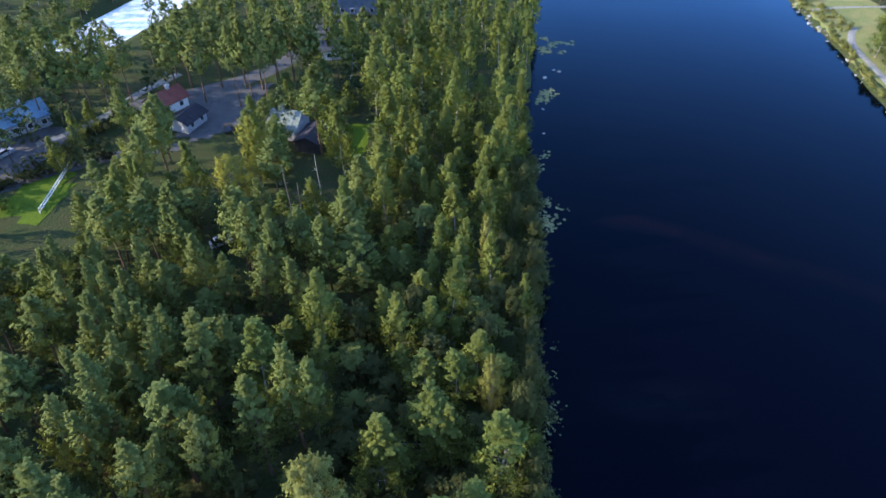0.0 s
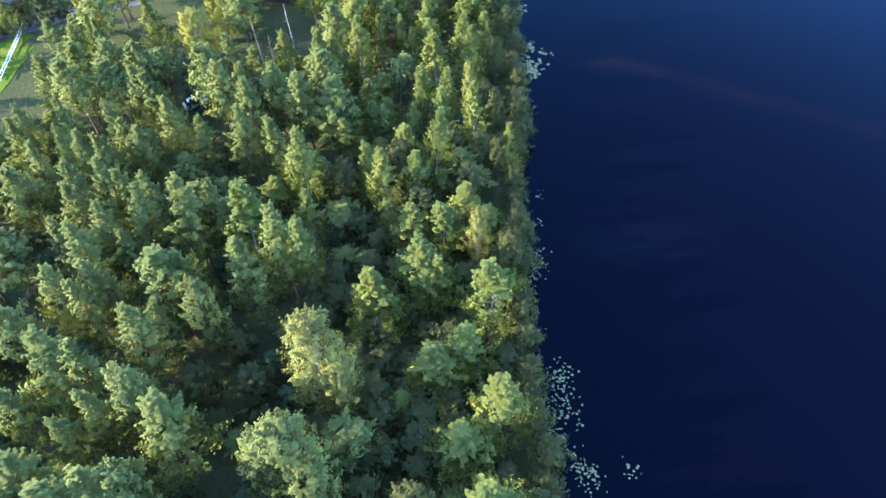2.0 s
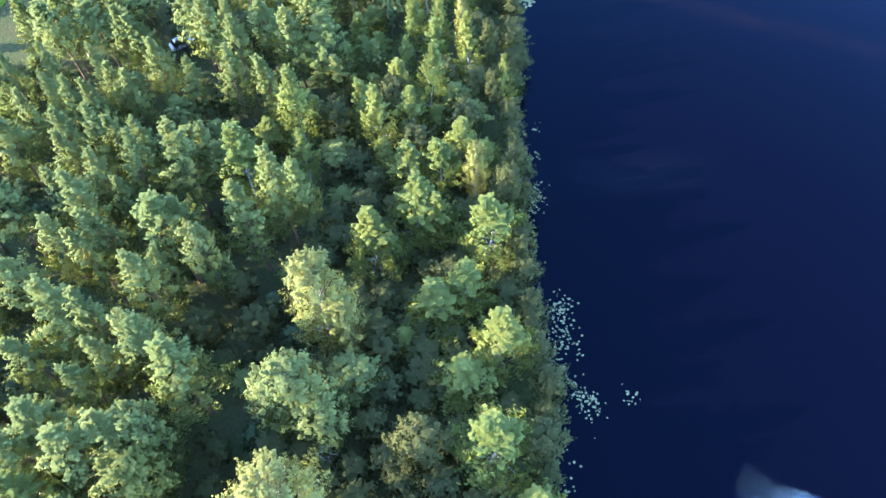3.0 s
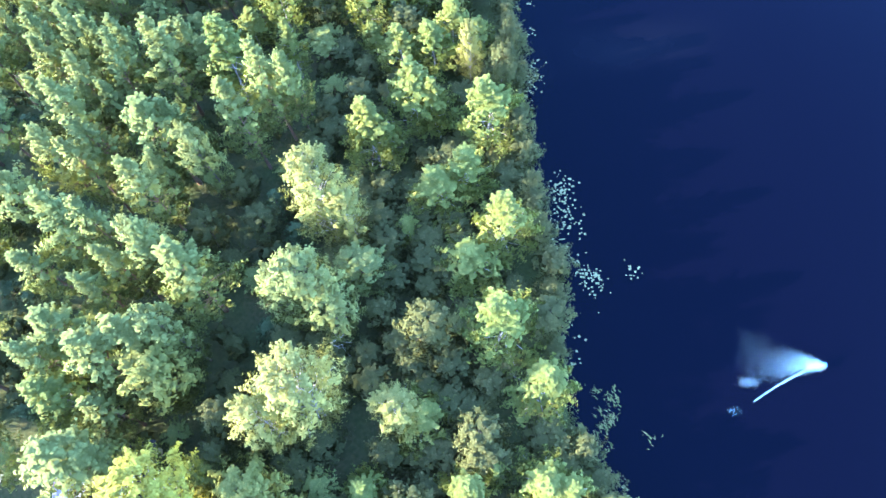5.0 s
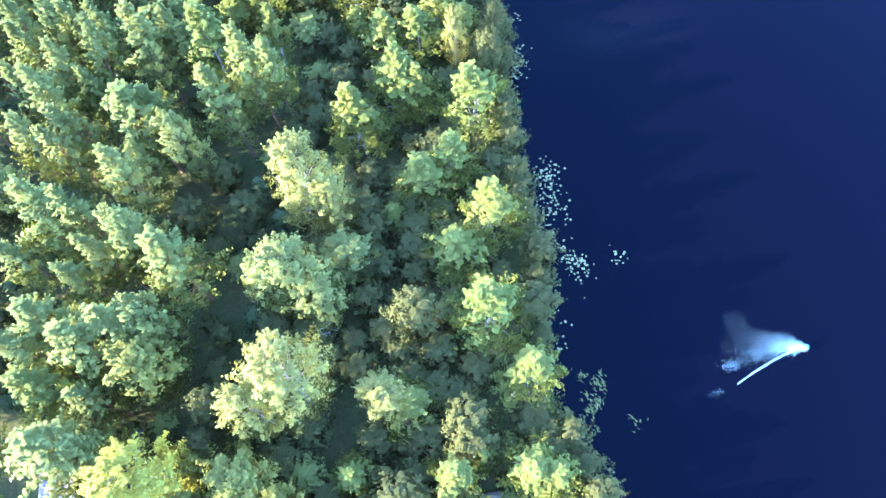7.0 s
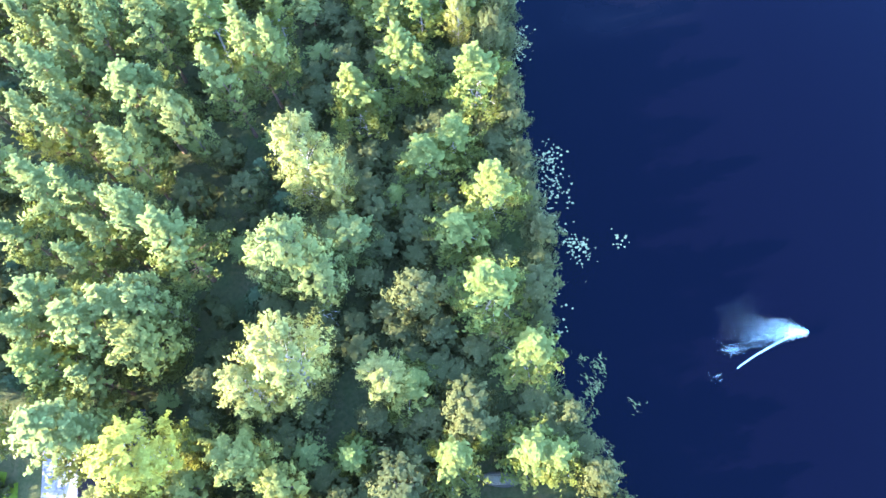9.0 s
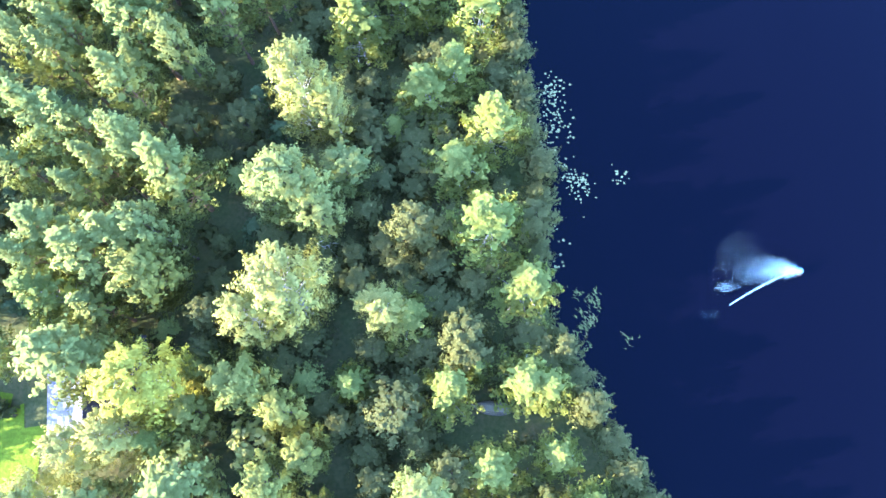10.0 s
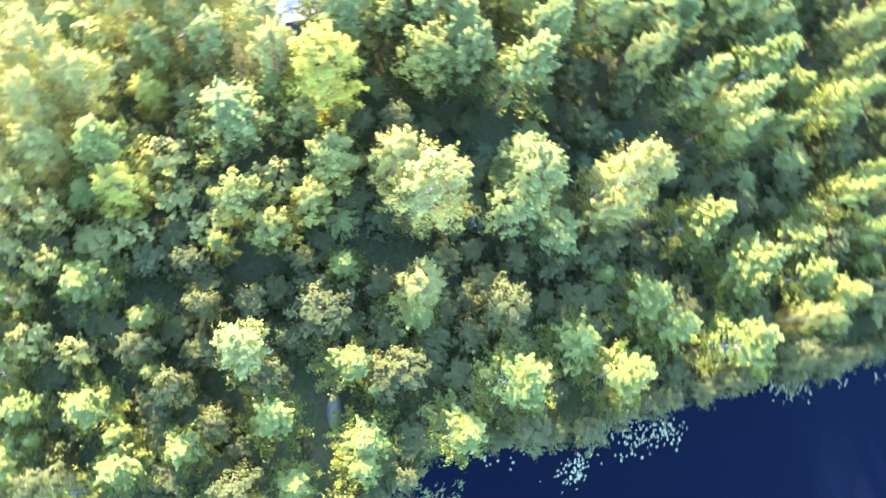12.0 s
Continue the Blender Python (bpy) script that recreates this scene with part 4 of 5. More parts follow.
# ---------------------------------------------------------------- houses
def house(x, y, turn, length, width, wall_h, roof_h, roof_material, wall_material, label, other_roof=None, chimney=True):
    """A gabled house, ridge along its own x, with two roof slopes, windows and a door."""
    base = min(land(x + a, y + b) for a in (-width / 2, width / 2) for b in (-width / 2, width / 2))
    thing = tagged(new("house"), label, "house")
    thing.matrix_basis = pose(x, y, base - 0.1, 0, 0, turn)
    L, Wd = length / 2, width / 2
    bm = bmesh.new()
    lower = [bm.verts.new(v) for v in ((-L, -Wd, 0), (L, -Wd, 0), (L, Wd, 0), (-L, Wd, 0))]
    upper = [bm.verts.new(v) for v in ((-L, -Wd, wall_h), (L, -Wd, wall_h), (L, Wd, wall_h), (-L, Wd, wall_h))]
    ridge = [bm.verts.new((-L, 0, wall_h + roof_h)), bm.verts.new((L, 0, wall_h + roof_h))]
    for i in range(4):
        bm.faces.new((lower[i], lower[(i + 1) % 4], upper[(i + 1) % 4], upper[i]))
    bm.faces.new((upper[1], upper[2], ridge[1]))
    bm.faces.new((upper[3], upper[0], ridge[0]))
    bm.faces.new((upper[0], upper[1], ridge[1], ridge[0]))
    bm.faces.new((upper[2], upper[3], ridge[0], ridge[1]))
    part("wall", bm, wall_material, thing)
    over = 0.5
    slope = roof_h / Wd
    for s, m in ((-1, roof_material), (1, other_roof or roof_material)):
        bm = bmesh.new()
        a = [(-L - over, 0, wall_h + roof_h + 0.06), (L + over, 0, wall_h + roof_h + 0.06), (L + over, s * (Wd + over), wall_h - over * slope + 0.06), (-L - over, s * (Wd + over), wall_h - over * slope + 0.06)]
        low = [bm.verts.new(v) for v in a]
        top = [bm.verts.new((v[0], v[1], v[2] + 0.14)) for v in a]
        bm.faces.new(low)
        bm.faces.new(top[::-1])
        for i in range(4):
            bm.faces.new((low[i], top[i], top[(i + 1) % 4], low[(i + 1) % 4]))
        slab = part("roof", bm, m, thing)
        seams = int(length / 1.1)
        for k in range(seams + 1):
            sx = -L - over + 0.05 + k * (length + 2 * over - 0.1) / seams
            bm = bmesh.new()
            pts = [(0, wall_h + roof_h + 0.2), (s * (Wd + over), wall_h - over * slope + 0.2)]
            quad = [bm.verts.new((sx + d, p[0], p[1] + e)) for e in (0, 0.05) for p in pts for d in (-0.03, 0.03)]
            for f in ((0, 1, 3, 2), (4, 6, 7, 5), (0, 2, 6, 4), (1, 5, 7, 3), (0, 4, 5, 1), (2, 3, 7, 6)):
                bm.faces.new([quad[i] for i in f])
            part("roof_seam", bm, m, slab)
    for s in (-1, 1):
        count = max(2, int(length / 3))
        for k in range(count):
            wx = -L + (k + 0.5) * length / count
            frame_bm = box(bmesh.new(), wx - 0.6, s * Wd - 0.04, 0.9, wx + 0.6, s * Wd + 0.04, 2.2, 0.02)
            window = part("window", frame_bm, WHITE_PAINT, thing, "white-framed window")
            part("pane", box(bmesh.new(), wx - 0.5, s * Wd - 0.06, 1.0, wx + 0.5, s * Wd + 0.06, 2.1), GLASS, window)
    part("door", box(bmesh.new(), L - 0.04, -0.5, 0.1, L + 0.05, 0.5, 2.15, 0.02), TAR, thing, "dark front door")
    if chimney:
        bm = box(bmesh.new(), -0.4 + L * 0.3, -0.35, wall_h + roof_h * 0.6, 0.4 + L * 0.3, 0.35, wall_h + roof_h + 0.9, 0.03)
        box(bm, -0.5 + L * 0.3, -0.45, wall_h + roof_h + 0.9, 0.5 + L * 0.3, 0.45, wall_h + roof_h + 1.02)
        part("chimney", bm, WALL_GREY, thing)
    return thing


# one roof: sun and shade on its two slopes are put into their colours
house(-39.0, 7.4, 96, 8.6, 9.6, 3.0, 2.6, ROOF_DARK, WALL_OCHRE, "cottage with a gabled metal roof, sunlit slope coloured pale, shaded slope dark", ROOF_PALE)
house(-52.6, -6.3, 100, 3.4, 3.0, 2.2, 0.7, WHITE_PAINT, WALL_WHITE, "small white shed with a white roof on the lawn", None, False)
house(-44.2, 132.5, 172, 6.5, 8, 2.8, 2.6, ROOF_GREEN, WALL_GREY, "grey house with a pale green roof among pines")
house(-37.4, 127.5, 80, 8, 5.5, 2.6, 1.3, ROOF_DARK, TAR, "low dark annex beside the grey house", None, False)
house(-75.2, 140.5, 62, 8, 5.5, 2.8, 2.0, ROOF_RED, WALL_WHITE, "white house with a red tiled roof by the road")
house(-67.6, 133.5, 75, 7, 5, 2.4, 1.2, ROOF_DARK, WALL_GREY, "low shed with a dark roof by the road", None, False)
house(-105, 129, 50, 12, 8, 3.0, 2.2, ROOF_BLUE, WALL_GREY, "grey house with a blue metal roof")
house(-43.5, 211, 5, 15, 9, 5.6, 1.4, ROOF_BLUE, WALL_BLUE, "blue-grey two-storey building with a low roof")
house(-42, 175, 15, 8, 5, 3.0, 1.6, ROOF_PALE, WALL_WHITE, "white cottage with a pale roof seen between trunks")


def hedge(points, wide, high, label):
    """A clipped hedge along the points."""
    rng = np.random.default_rng(len(points) + int(wide * 100))
    centres, outward = [], []
    thing = tagged(new("hedge"), label, "hedge")
    x0, y0 = points[0]
    thing.matrix_basis = Matrix.Translation((x0, y0, land(x0, y0)))
    for (ax, ay), (bx, by) in zip(points, points[1:]):
        n = int(math.hypot(bx - ax, by - ay) * 7)
        for _ in range(n):
            u, a = rng.uniform(), rng.uniform(0, 3.14)
            px, py = ax + (bx - ax) * u + rng.normal(0, wide * 0.25), ay + (by - ay) * u + rng.normal(0, wide * 0.25)
            centres.append((px - x0, py - y0, land(px, py) - land(x0, y0) + high * rng.uniform(0.1, 0.9)))
            outward.append((0.5 * math.cos(a), 0.5 * math.sin(a), 0.6))
    part("foliage", crown_of("foliage", *leaf_cloud(rng, centres, [(0, 0, 1)] * len(centres), outward, [0.45] * len(centres), [0.5] * len(centres), 9, 0.36), ALDER_LEAF), None, thing)
    stems = [tube([Vector((x - x0, y - y0, land(x, y) - land(x0, y0) - 0.1)), Vector((x - x0, y - y0, land(x, y) - land(x0, y0) + high * 0.6))], [0.05, 0.03], 4) for x, y in points]
    part("stem", mesh_of("stem", *joined(stems), DARK_BARK), None, thing)


hedge([(-59, 8.8), (-55, 8.2), (-51, 6.4), (-49, 5.2)], 1.6, 1.8, "dark green hedge between the drive and the lawn")
hedge([(-97, 103), (-90, 108), (-84.5, 114), (-78, 118.5)], 1.6, 1.9, "dark clipped hedge along the street")
hedge([(-94, 109), (-90, 113), (-87, 120), (-83, 122)], 4.0, 3.2, "thick dark hedge between the street and the yard")
hedge([(-89, 124), (-86, 129), (-82.5, 134), (-78, 138)], 2.2, 2.4, "green hedge along the gravel path")


def car(x, y, turn, paint, label):
    thing = tagged(new("car"), label, "car")
    thing.matrix_basis = pose(x, y, land(x, y) + 0.02, 0, 0, turn)
    profile = [(-2.1, 0.35, 0.75), (-2.0, 0.78, 0.82), (-1.2, 0.88, 0.86), (1.0, 0.92, 0.86), (1.9, 0.86, 0.82), (2.1, 0.4, 0.75)]
    verts = [(px, s * w, z) for px, top, w in profile for s, z in ((-1, 0.28), (-1, top), (1, top), (1, 0.28))]
    faces = [(4 * i + a, 4 * i + b, 4 * i + 4 + b, 4 * i + 4 + a) for i in range(5) for a, b in ((0, 1), (1, 2), (2, 3), (3, 0))] + [(3, 2, 1, 0), (20, 21, 22, 23)]
    part("body", mesh_of("body", verts, faces, paint), None, thing)
    cabin = [(-1.7, 0.86, 0.78), (-1.2, 1.38, 0.64), (0.3, 1.42, 0.64), (1.1, 0.9, 0.78)]
    verts = [(px, s * w, z) for px, top, w in cabin for s, z in ((-1, top), (1, top))] + [(-1.7, -0.8, 0.8), (1.1, -0.8, 0.8), (1.1, 0.8, 0.8), (-1.7, 0.8, 0.8)]
    part("window", mesh_of("window", verts, [(0, 1, 3, 2), (4, 5, 7, 6), (0, 2, 4, 6, 9, 8), (1, 11, 10, 7, 5, 3)], GLASS), None, thing)
    part("roof", box(bmesh.new(), -1.25, -0.63, 1.37, 0.35, 0.63, 1.44, 0.03), paint, thing)
    for wx in (-1.3, 1.3):
        for wy in (-0.8, 0.8):
            bm = bmesh.new()
            bmesh.ops.create_cone(bm, cap_ends=True, segments=14, radius1=0.31, radius2=0.31, depth=0.2, matrix=Matrix.Translation((wx, wy, 0.31)) @ Matrix.Rotation(math.pi / 2, 4, "X"))
            wheel = part("wheel", bm, TAR, thing)
            bm = bmesh.new()
            bmesh.ops.create_cone(bm, cap_ends=True, segments=10, radius1=0.19, radius2=0.19, depth=0.22, matrix=Matrix.Translation((wx, wy, 0.31)) @ Matrix.Rotation(math.pi / 2, 4, "X"))
            part("rim", bm, WALL_GREY, wheel)


car(-46.0, 91.5, 35, WHITE_PAINT, "white car parked between the pines")
car(-101.0, 117.0, 70, WALL_GREY, "grey car parked in the paved yard")
car(-58.0, 132.0, 110, TAR, "dark car parked by the road")


def rail_fence(x0, y0, x1, y1, label):
    thing = tagged(new("fence"), label, "fence")
    thing.matrix_basis = Matrix.Translation((x0, y0, land(x0, y0)))
    n = 9
    for k in range(n + 1):
        x, y = (x1 - x0) * k / n, (y1 - y0) * k / n
        z = land(x0 + x, y0 + y) - land(x0, y0)
        part("post", box(bmesh.new(), x - 0.06, y - 0.06, z - 0.2, x + 0.06, y + 0.06, z + 1.1), WHITE_PAINT, thing)
    for level in (0.4, 0.95):
        pts = [Vector(((x1 - x0) * k / n, (y1 - y0) * k / n, land(x0 + (x1 - x0) * k / n, y0 + (y1 - y0) * k / n) - land(x0, y0) + level)) for k in range(n + 1)]
        part("rail", mesh_of("rail", *tube(pts, [0.09] * len(pts), 4), WHITE_PAINT), None, thing)


rail_fence(-82.5, 97.5, -85.5, 115.5, "white painted rail fence beside the lawn")


# ---------------------------------------------------------------- upturned rowing boat
def rowing_boat(x, y, turn):
    thing = tagged(new("rowing_boat"), "weathered grey wooden rowing boat lying upturned on the bank", "boat")
    thing.matrix_basis = pose(x, y, land(x, y) + 0.12, 4, 0, turn)
    n, m, length, half = 16, 9, 4.4, 0.72
    verts, faces = [], []
    for i in range(n + 1):
        u = i / n * 2 - 1
        beam = half * max(0.04, (1 - abs(u) ** 2.6) * (1.0 if u < 0 else 0.97)) * (0.86 if u > 0.8 else 1)
        top = 0.62 - 0.14 * u * u
        for k in range(m):
            a = math.pi * k / (m - 1)
            verts.append((u * length / 2, -beam * math.cos(a), top * math.sin(a) ** 0.75 + 0.02 * (k % 2)))
    for i in range(n):
        faces += [(i * m + k, i * m + k + 1, (i + 1) * m + k + 1, (i + 1) * m + k) for k in range(m - 1)]
    hull = part("hull", mesh_of("hull", verts, faces, OLD_WOOD), None, thing)
    thick = hull.modifiers.new("thickness", "SOLIDIFY")
    thick.thickness = 0.03
    pts = [Vector((u * length / 2, 0, 0.66 - 0.14 * u * u)) for u in [k / 6 - 1 for k in range(13)]]
    part("keel", mesh_of("keel", *tube(pts, [0.045] * 13, 4), OLD_WOOD), None, thing, "raised grey keel")
    for k in (1.5, 2.5, 5.5, 6.5):
        pts = []
        for u in [j / 8 - 1 for j in range(17)]:
            beam, top = half * max(0.04, 1 - abs(u) ** 2.6), 0.62 - 0.14 * u * u
            a = math.pi * k / (m - 1)
            pts.append(Vector((u * length / 2, -beam * math.cos(a), top * math.sin(a) ** 0.75 + 0.03)))
        part("strake", mesh_of("strake", *tube(pts, [0.022] * 17, 4), TAR), None, thing, "dark seam between the planks")
    for s in (-1, 1):
        pts = [Vector((u * length / 2, s * (half * max(0.04, 1 - abs(u) ** 2.6) + 0.02), 0.03)) for u in [k / 8 - 1 for k in range(17)]]
        part("gunwale", mesh_of("gunwale", *tube(pts, [0.04] * 17, 4), TAR), None, thing, "dark tarred rim")


rowing_boat(2.4, 3.5, -8)


# ---------------------------------------------------------------- dead and fallen trunks
def snag(x, y, h, lean_x, lean_y, thick, bark, label):
    """A bare standing trunk with a few broken branch stubs."""
    rng = random.Random(int(h * 10))
    thing = tagged(new("dead_tree"), label, "dead tree")
    thing.matrix_basis = Matrix.Translation((x, y, land(x, y) - 0.2))
    us = [k / 7 for k in range(8)]

    def stem(u):
        return Vector((lean_x * u + 0.12 * math.sin(5 * u), lean_y * u + 0.1 * math.sin(4 * u), h * u))

    part("trunk", mesh_of("trunk", *tube([stem(u) for u in us], [thick * (1 - 0.72 * u) for u in us], 7), bark, smooth=True), None, thing)
    for _ in range(7):
        u, a, reach = rng.uniform(0.35, 0.95), rng.uniform(0, 6.28), rng.uniform(0.4, 1.3)
        tip = stem(u) + Vector((math.cos(a) * reach, math.sin(a) * reach, 0.25 * reach))
        part("branch", mesh_of("branch", *tube([stem(u), stem(u).lerp(tip, 0.5) + Vector((0, 0, -0.05)), tip], [0.05, 0.035, 0.012], 4), bark), None, thing)


snag(-31.4, 93.1, 12.5, 0.2, 0.3, 0.16, DARK_BARK, "bare dark dead pine trunk standing among the pines")
snag(-31.5, 89.3, 18.0, -0.5, 0.4, 0.18, DARK_BARK, "tall bare dead pine trunk with broken stubs")
snag(-30.0, 101.3, 13.5, 0.1, -0.2, 0.13, BIRCH_BARK, "white dead birch trunk among the pines")
snag(-13.9, 20.6, 5.2, -1.6, 0.9, 0.1, BIRCH_BARK, "leaning white dead birch stem in the dark undergrowth")
snag(-14.9, 21.6, 4.6, 0.3, 0.5, 0.07, BIRCH_BARK, "thin white dead birch stem in the dark undergrowth")


# ---------------------------------------------------------------- stones along the shores
def rock_mesh(seed):
    rng = random.Random(seed)
    bm = bmesh.new()
    bmesh.ops.create_icosphere(bm, subdivisions=2, radius=1.0)
    for v in bm.verts:
        v.co *= 0.8 + 0.45 * noise.noise(v.co * 1.3 + Vector((seed * 7.1, 0, 0))) + rng.uniform(-0.05, 0.05)
        v.co.z *= 0.6
    me = bpy.data.meshes.new("rock")
    bm.to_mesh(me)
    bm.free()
    me.materials.append(STONE)
    return me


ROCK_MESHES = [rock_mesh(k) for k in range(4)]


def rock(x, y, size, label, group):
    ob = new("rock", plant_rng.choice(ROCK_MESHES))
    ob.matrix_basis = Matrix.Translation((x, y, max(land(x, y), -0.15) + size * 0.12)) @ Matrix.Rotation(plant_rng.uniform(0, 6.28), 4, "Z") @ Matrix.Diagonal((size, size * plant_rng.uniform(0.7, 1), size * plant_rng.uniform(0.7, 1), 1))
    tagged(ob, label, "rock", group)


for k in range(44):
    ry = plant_rng.uniform(194, 230) if k < 32 else plant_rng.uniform(150, 194)
    rock(far_shore_x(ry) + plant_rng.gauss(0.0, 0.6), ry, plant_rng.uniform(0.25, 0.55) if k % 5 else plant_rng.uniform(0.7, 1.0), "pale rounded stone at the edge of the far bank", "stones of the far bank")
for rx, ry, rs in ((14.2, 168, 0.9), (16.8, 173, 0.7), (18.3, 172, 0.8), (13.0, 150, 0.6), (12.6, 138, 0.5), (10.6, 108, 0.5), (10.2, 96, 0.45)):
    rock(rx, ry, rs, "dark wet stone in the shallow water", "stones in the shallows")


def bank_bush(x, y):
    return "shrub", plant_rng.uniform(0.8, 1.8), plant_rng.uniform(1.4, 2.6)


for k in range(110):
    by = plant_rng.uniform(192, 234) if k < 62 else plant_rng.uniform(146, 194)
    away = plant_rng.uniform(0.7, 9) if by > 203 else plant_rng.uniform(0.5, 2.0)
    grow("willow", far_shore_x(by) + away, by, *bank_bush(0, 0)[1:], 2)


# ---------------------------------------------------------------- water lilies and weed
def pad_mesh(seed):
    rng = random.Random(seed)
    verts, faces = [(0, 0, 0.012)], []
    n = 11
    for k in range(n + 1):
        a = radians(18) + k / n * radians(324)
        r = 1 + rng.uniform(-0.08, 0.08)
        verts.append((r * math.cos(a), r * math.sin(a) * 0.9, 0.02 + 0.06 * rng.random()))
    faces = [(0, k, k + 1) for k in range(1, n + 1)]
    return mesh_of("lily_pad", verts, faces, PAD)


PAD_MESHES = [pad_mesh(k) for k in range(4)]


def lilies(x, y, rx, ry, count, seed, size=0.135, lean=0.0):
    rng = random.Random(seed)
    thing = tagged(new("water_lilies"), "loose patch of pale green water lily pads floating near shore", "water lilies", "lily patches along the shore")
    thing.matrix_basis = Matrix.Translation((x, y, 0.01))
    knots = [(rng.gauss(0, 0.5) * rx, rng.uniform(-1, 1) * ry) for _ in range(max(2, count // 7))]
    for k in range(int(count * 1.25)):
        a, b = rng.choice(knots)
        px, py = a + rng.gauss(0, 0.75), b + rng.gauss(0, 0.8)
        px += lean * py
        if x + px < shore_x(y + py) + 0.3:
            continue
        ob = part("lily_pad", rng.choice(PAD_MESHES), None, thing)
        s = size * rng.uniform(0.6, 1.3)
        ob.matrix_basis = Matrix.Translation((px, py, 0.012 * rng.random())) @ Matrix.Rotation(rng.uniform(0, 6.28), 4, "Z") @ Matrix.Diagonal((s, s, s, 1))


lilies(11.9, 39.0, 1.2, 3.4, 105, 1)
lilies(10.9, 34.0, 1.1, 2.6, 48, 2)
lilies(13.6, 28.6, 1.9, 1.2, 55, 3, 0.135, -0.4)
lilies(18.6, 29.6, 0.8, 0.5, 14, 4)
lilies(10.6, 21.4, 0.7, 2.4, 24, 5)
lilies(10.0, 58.0, 0.9, 4.0, 60, 6)
lilies(13.4, 4.2, 0.9, 2.8, 30, 7)
lilies(11.2, 106.0, 2.6, 4.6, 95, 8, 0.3)
lilies(11.6, 125.5, 2.0, 3.0, 35, 9, 0.33)
lilies(14.6, 157.0, 3.0, 4.0, 60, 10, 0.45)
lilies(17.5, 190.0, 4.0, 6.0, 70, 11, 0.55)
lilies(10.6, 70.0, 0.6, 5.0, 16, 12)


def pondweed(x, y, rx, ry, count, seed):
    """Long leaves that lie flat on the water."""
    rng = np.random.default_rng(seed)
    verts, faces = [], []
    knots = rng.normal(0, 0.6, (7, 2)) * (rx, ry)
    for _ in range(count):
        a, b = knots[rng.integers(7)] + rng.normal(0, 0.35, 2)
        if x + a < shore_x(y + b) + 0.4:
            continue
        ang, length, wide = rng.normal(1.9, 0.7), rng.uniform(0.25, 0.7), rng.uniform(0.04, 0.09)
        n = len(verts)
        for s in (0, 0.5, 1):
            px, py = a + math.cos(ang + 0.5 * s) * length * s, b + math.sin(ang + 0.5 * s) * length * s
            w = wide * (1 - 0.7 * s)
            verts += [(px - w, py, 0.012), (px + w, py, 0.03)]
        faces += [(n, n + 1, n + 3, n + 2), (n + 2, n + 3, n + 5, n + 4)]
    ob = new("pondweed", mesh_of("pondweed", verts, faces, REED))
    ob.location = (x, y, 0.0)
    tagged(ob, "yellowish floating pondweed leaves on the dark water", "pondweed", "", "stuff")


pondweed(14.2, 13.4, 1.4, 1.9, 130, 21)
pondweed(12.4, 11.6, 0.8, 2.2, 50, 22)
pondweed(17.6, 10.6, 0.6, 0.4, 12, 23)


def reeds():
    rng = np.random.default_rng(8)
    verts, faces = [], []
    for _ in range(5200):
        y = rng.uniform(-30, 130)
        x = shore_x(y) + rng.normal(0.15, 0.45)
        if noise.noise((x * 0.2, y * 0.12, 9)) < -0.12:
            continue
        h, a, z = rng.uniform(0.5, 1.3), rng.uniform(0, 6.28), land(x, y) - 0.05
        n = len(verts)
        dx, dy, w = math.cos(a) * 0.25 * h, math.sin(a) * 0.25 * h, 0.04
        verts += [(x - w, y, z), (x + w, y, z), (x + dx * 0.4 + w, y + dy * 0.4, z + h * 0.65), (x + dx * 0.4 - w, y + dy * 0.4, z + h * 0.65), (x + dx, y + dy, z + h)]
        faces += [(n, n + 1, n + 2, n + 3), (n + 3, n + 2, n + 4)]
    ob = new("shore_sedge", mesh_of("shore_sedge", verts, faces, REED))
    tagged(ob, "fringe of green sedge along the water's edge", "sedge", "", "stuff")


reeds()


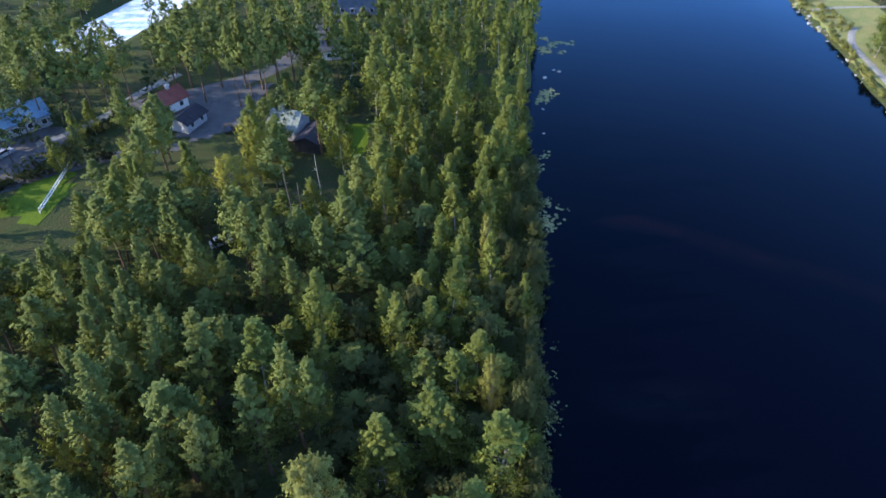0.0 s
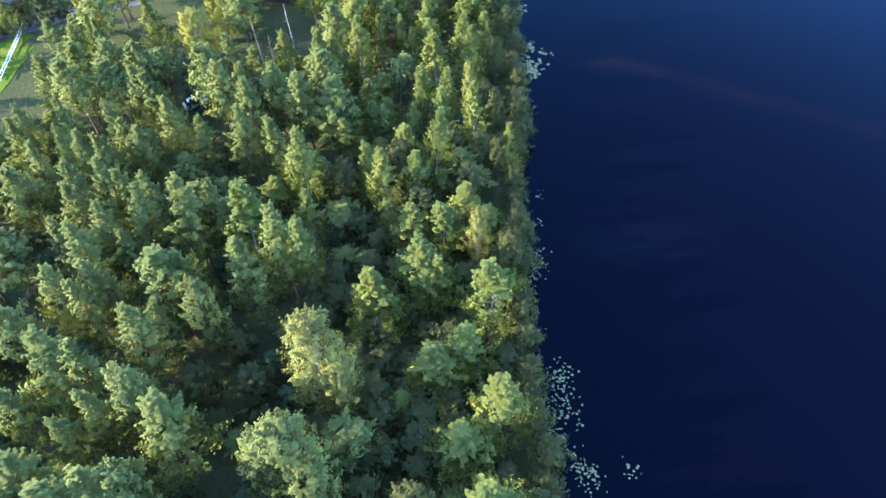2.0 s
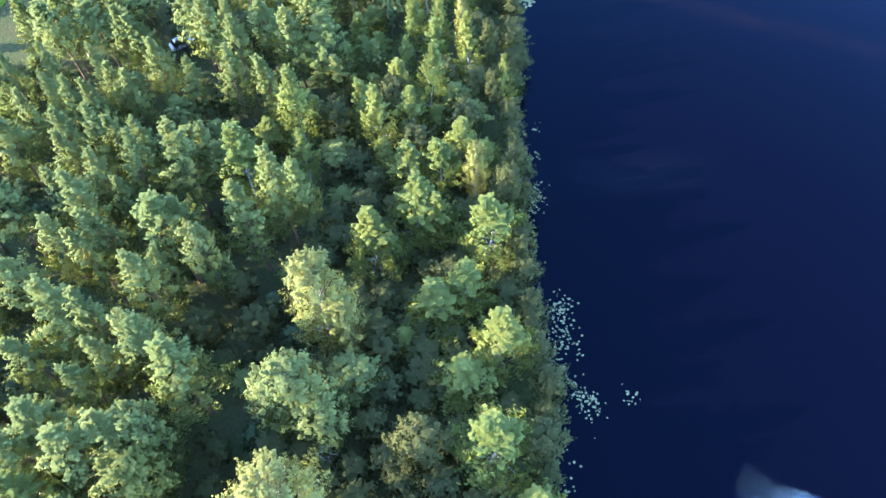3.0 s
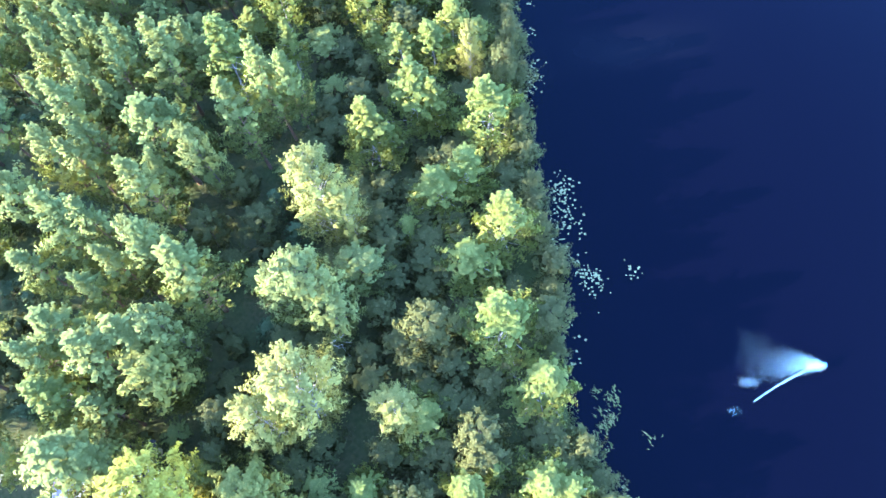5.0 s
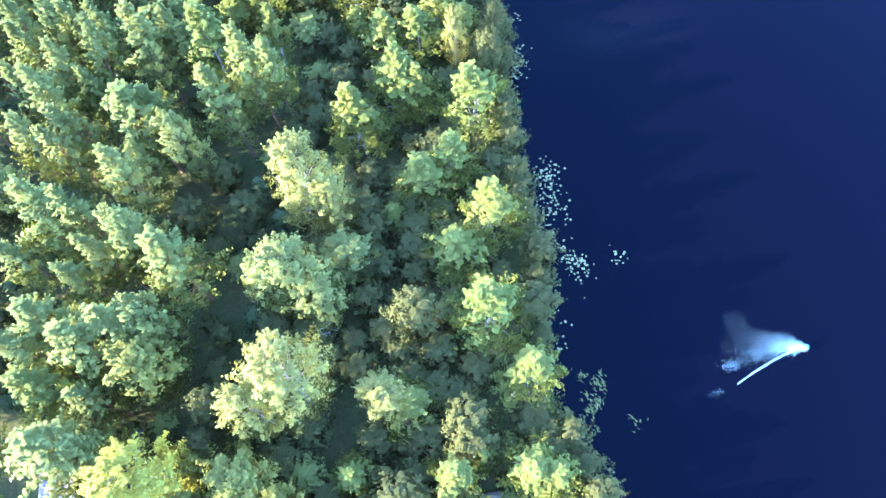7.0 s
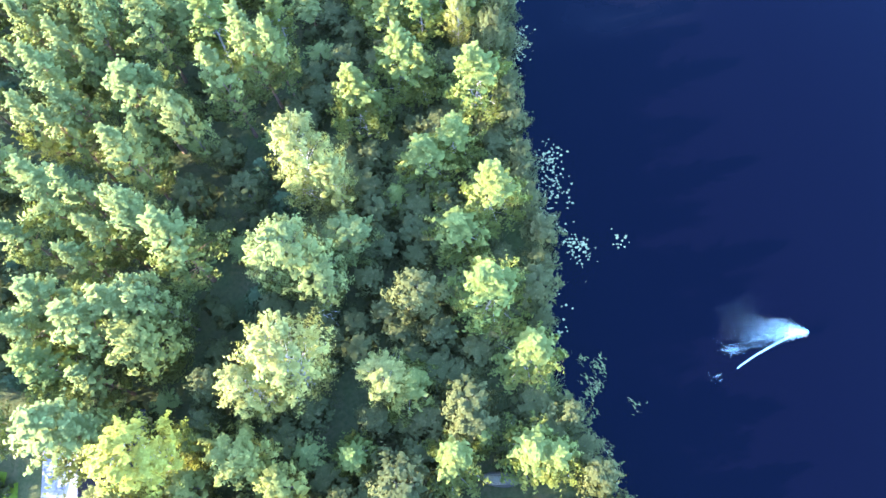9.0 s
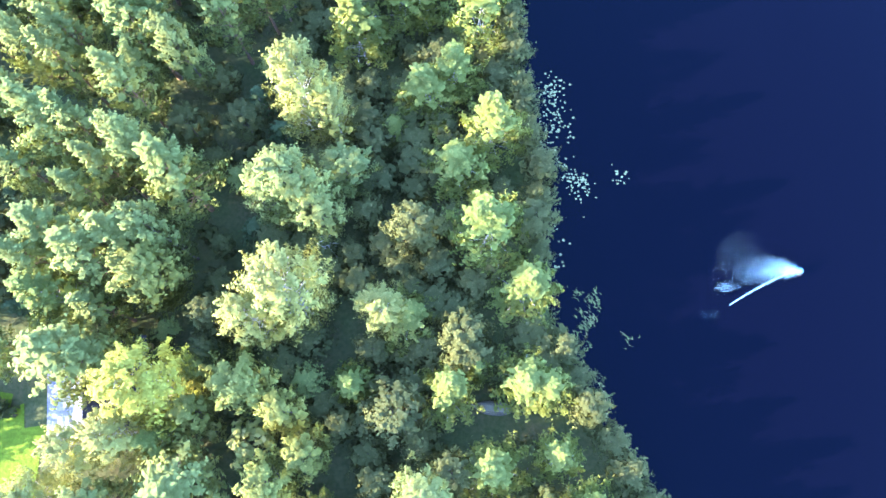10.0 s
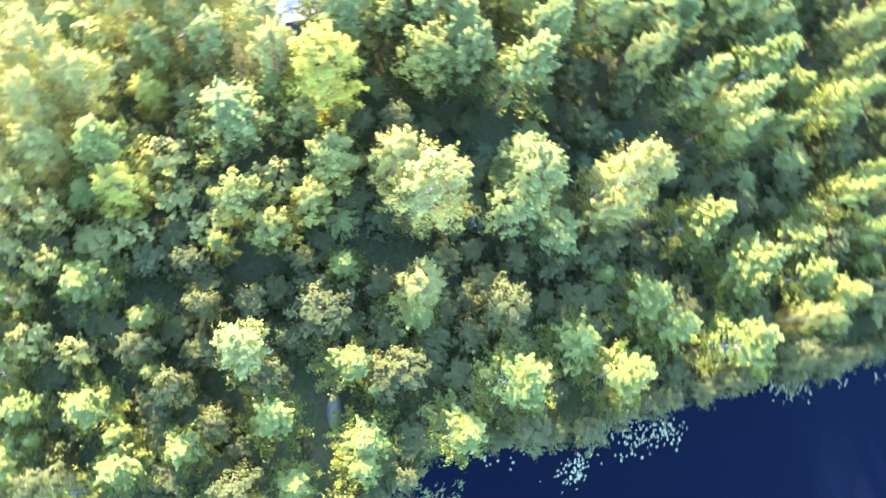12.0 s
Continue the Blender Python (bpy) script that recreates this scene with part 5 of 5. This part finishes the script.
# ---------------------------------------------------------------- fountain
def fountain(x, y):
    """A floating nozzle that throws a fan of spray over the water."""
    rng = np.random.default_rng(12)
    thing = tagged(new("fountain"), "floating fountain throwing a white fan of spray over the lake", "fountain")
    thing.matrix_basis = pose(x, y, 0.0)
    bm = bmesh.new()
    bmesh.ops.create_cone(bm, cap_ends=True, segments=14, radius1=0.45, radius2=0.38, depth=0.22, matrix=Matrix.Translation((0, 0, 0.08)))
    part("float", bm, TAR, thing, "dark round float")
    bm = bmesh.new()
    bmesh.ops.create_cone(bm, cap_ends=True, segments=10, radius1=0.09, radius2=0.05, depth=0.6, matrix=Matrix.Translation((0, 0, 0.45)))
    part("nozzle", bm, WALL_GREY, thing, "grey metal nozzle")

    def drops(points, sizes, name, label):
        n = len(points)
        a, b = rng.normal(0, 1, (2, n, 3))
        a /= np.linalg.norm(a, axis=1, keepdims=True)
        b = np.cross(a, b)
        b /= np.linalg.norm(b, axis=1, keepdims=True)
        z = sizes[:, None]
        verts = np.stack([points + a * z, points - a * z * 0.5 + b * z * 0.87, points - a * z * 0.5 - b * z * 0.87], 1).reshape(-1, 3)
        ob = part(name, mesh_of(name, verts, np.arange(3 * n).reshape(-1, 3), SPRAY), None, thing, label)
        tagged(ob, kind="stuff")

    n = 50000
    s = rng.beta(1.2, 1.5, n)
    side = rng.beta(1.2, 1.6, n)
    px = -8.4 * s * (1 - 0.08 * side) + rng.normal(0, 0.1 + 0.6 * s)
    py = -1.7 * s + side * 4.0 * s + rng.normal(0, 0.06 + 0.4 * s)
    pz = 0.6 + (1.0 + 2.4 * side) * s * (1.25 - s) * 2.0 + rng.normal(0, 0.05 + 0.35 * s)
    drops(np.stack([px, py, np.abs(pz) + 0.02], 1), rng.uniform(0.003, 0.0095, n) * (1.4 - 0.7 * s), "spray", "fine white drifting spray")
    n = 9000
    s = rng.beta(1.6, 1.6, n)
    drops(np.stack([-8.6 + rng.normal(0, 0.9, n) + 1.5 * s, -0.6 + 4.6 * s + rng.normal(0, 0.5, n), 0.6 + 2.0 * s + np.abs(rng.normal(0, 0.4, n))], 1), rng.uniform(0.002, 0.0045, n), "mist", "thin veil of mist drifting from the spray")
    n = 2600
    drops(np.stack([-8.3 + rng.normal(0, 0.55, n), -1.3 + rng.normal(0, 0.3, n), np.abs(rng.normal(0.3, 0.3, n))], 1), rng.uniform(0.005, 0.011, n), "falling_spray", "white spray falling on the water")
    n = 4000
    s = rng.beta(1, 1.7, n) * 0.34
    drops(np.stack([-8 * s + 0.15, -1.1 * s + rng.normal(0, 0.1 + 0.85 * s), 0.7 + 1.2 * s + np.abs(rng.normal(0, 0.08 + 0.5 * s))], 1), rng.uniform(0.012, 0.026, n), "burst", "dense white water at the nozzle")
    n = 3000
    s = rng.uniform(0.12, 1, n) ** 0.8
    drops(np.stack([-8.1 * s, -0.6 * s - 2.7 * s ** 1.5 + rng.normal(0, 0.09 - 0.05 * s), 0.7 + 2.0 * s * (1 - s) - 0.65 * s + rng.normal(0, 0.02, n)], 1), rng.uniform(0.012, 0.024, n), "jet", "thin white jet of water")
    n = 420
    drops(np.stack([-10.4 + rng.normal(0, 0.5, n), -4.1 + rng.normal(0, 0.25, n), np.abs(rng.normal(0, 0.1, n))], 1), rng.uniform(0.006, 0.014, n), "splash", "faint splash where the jet falls")


fountain(37.2, 16.7)
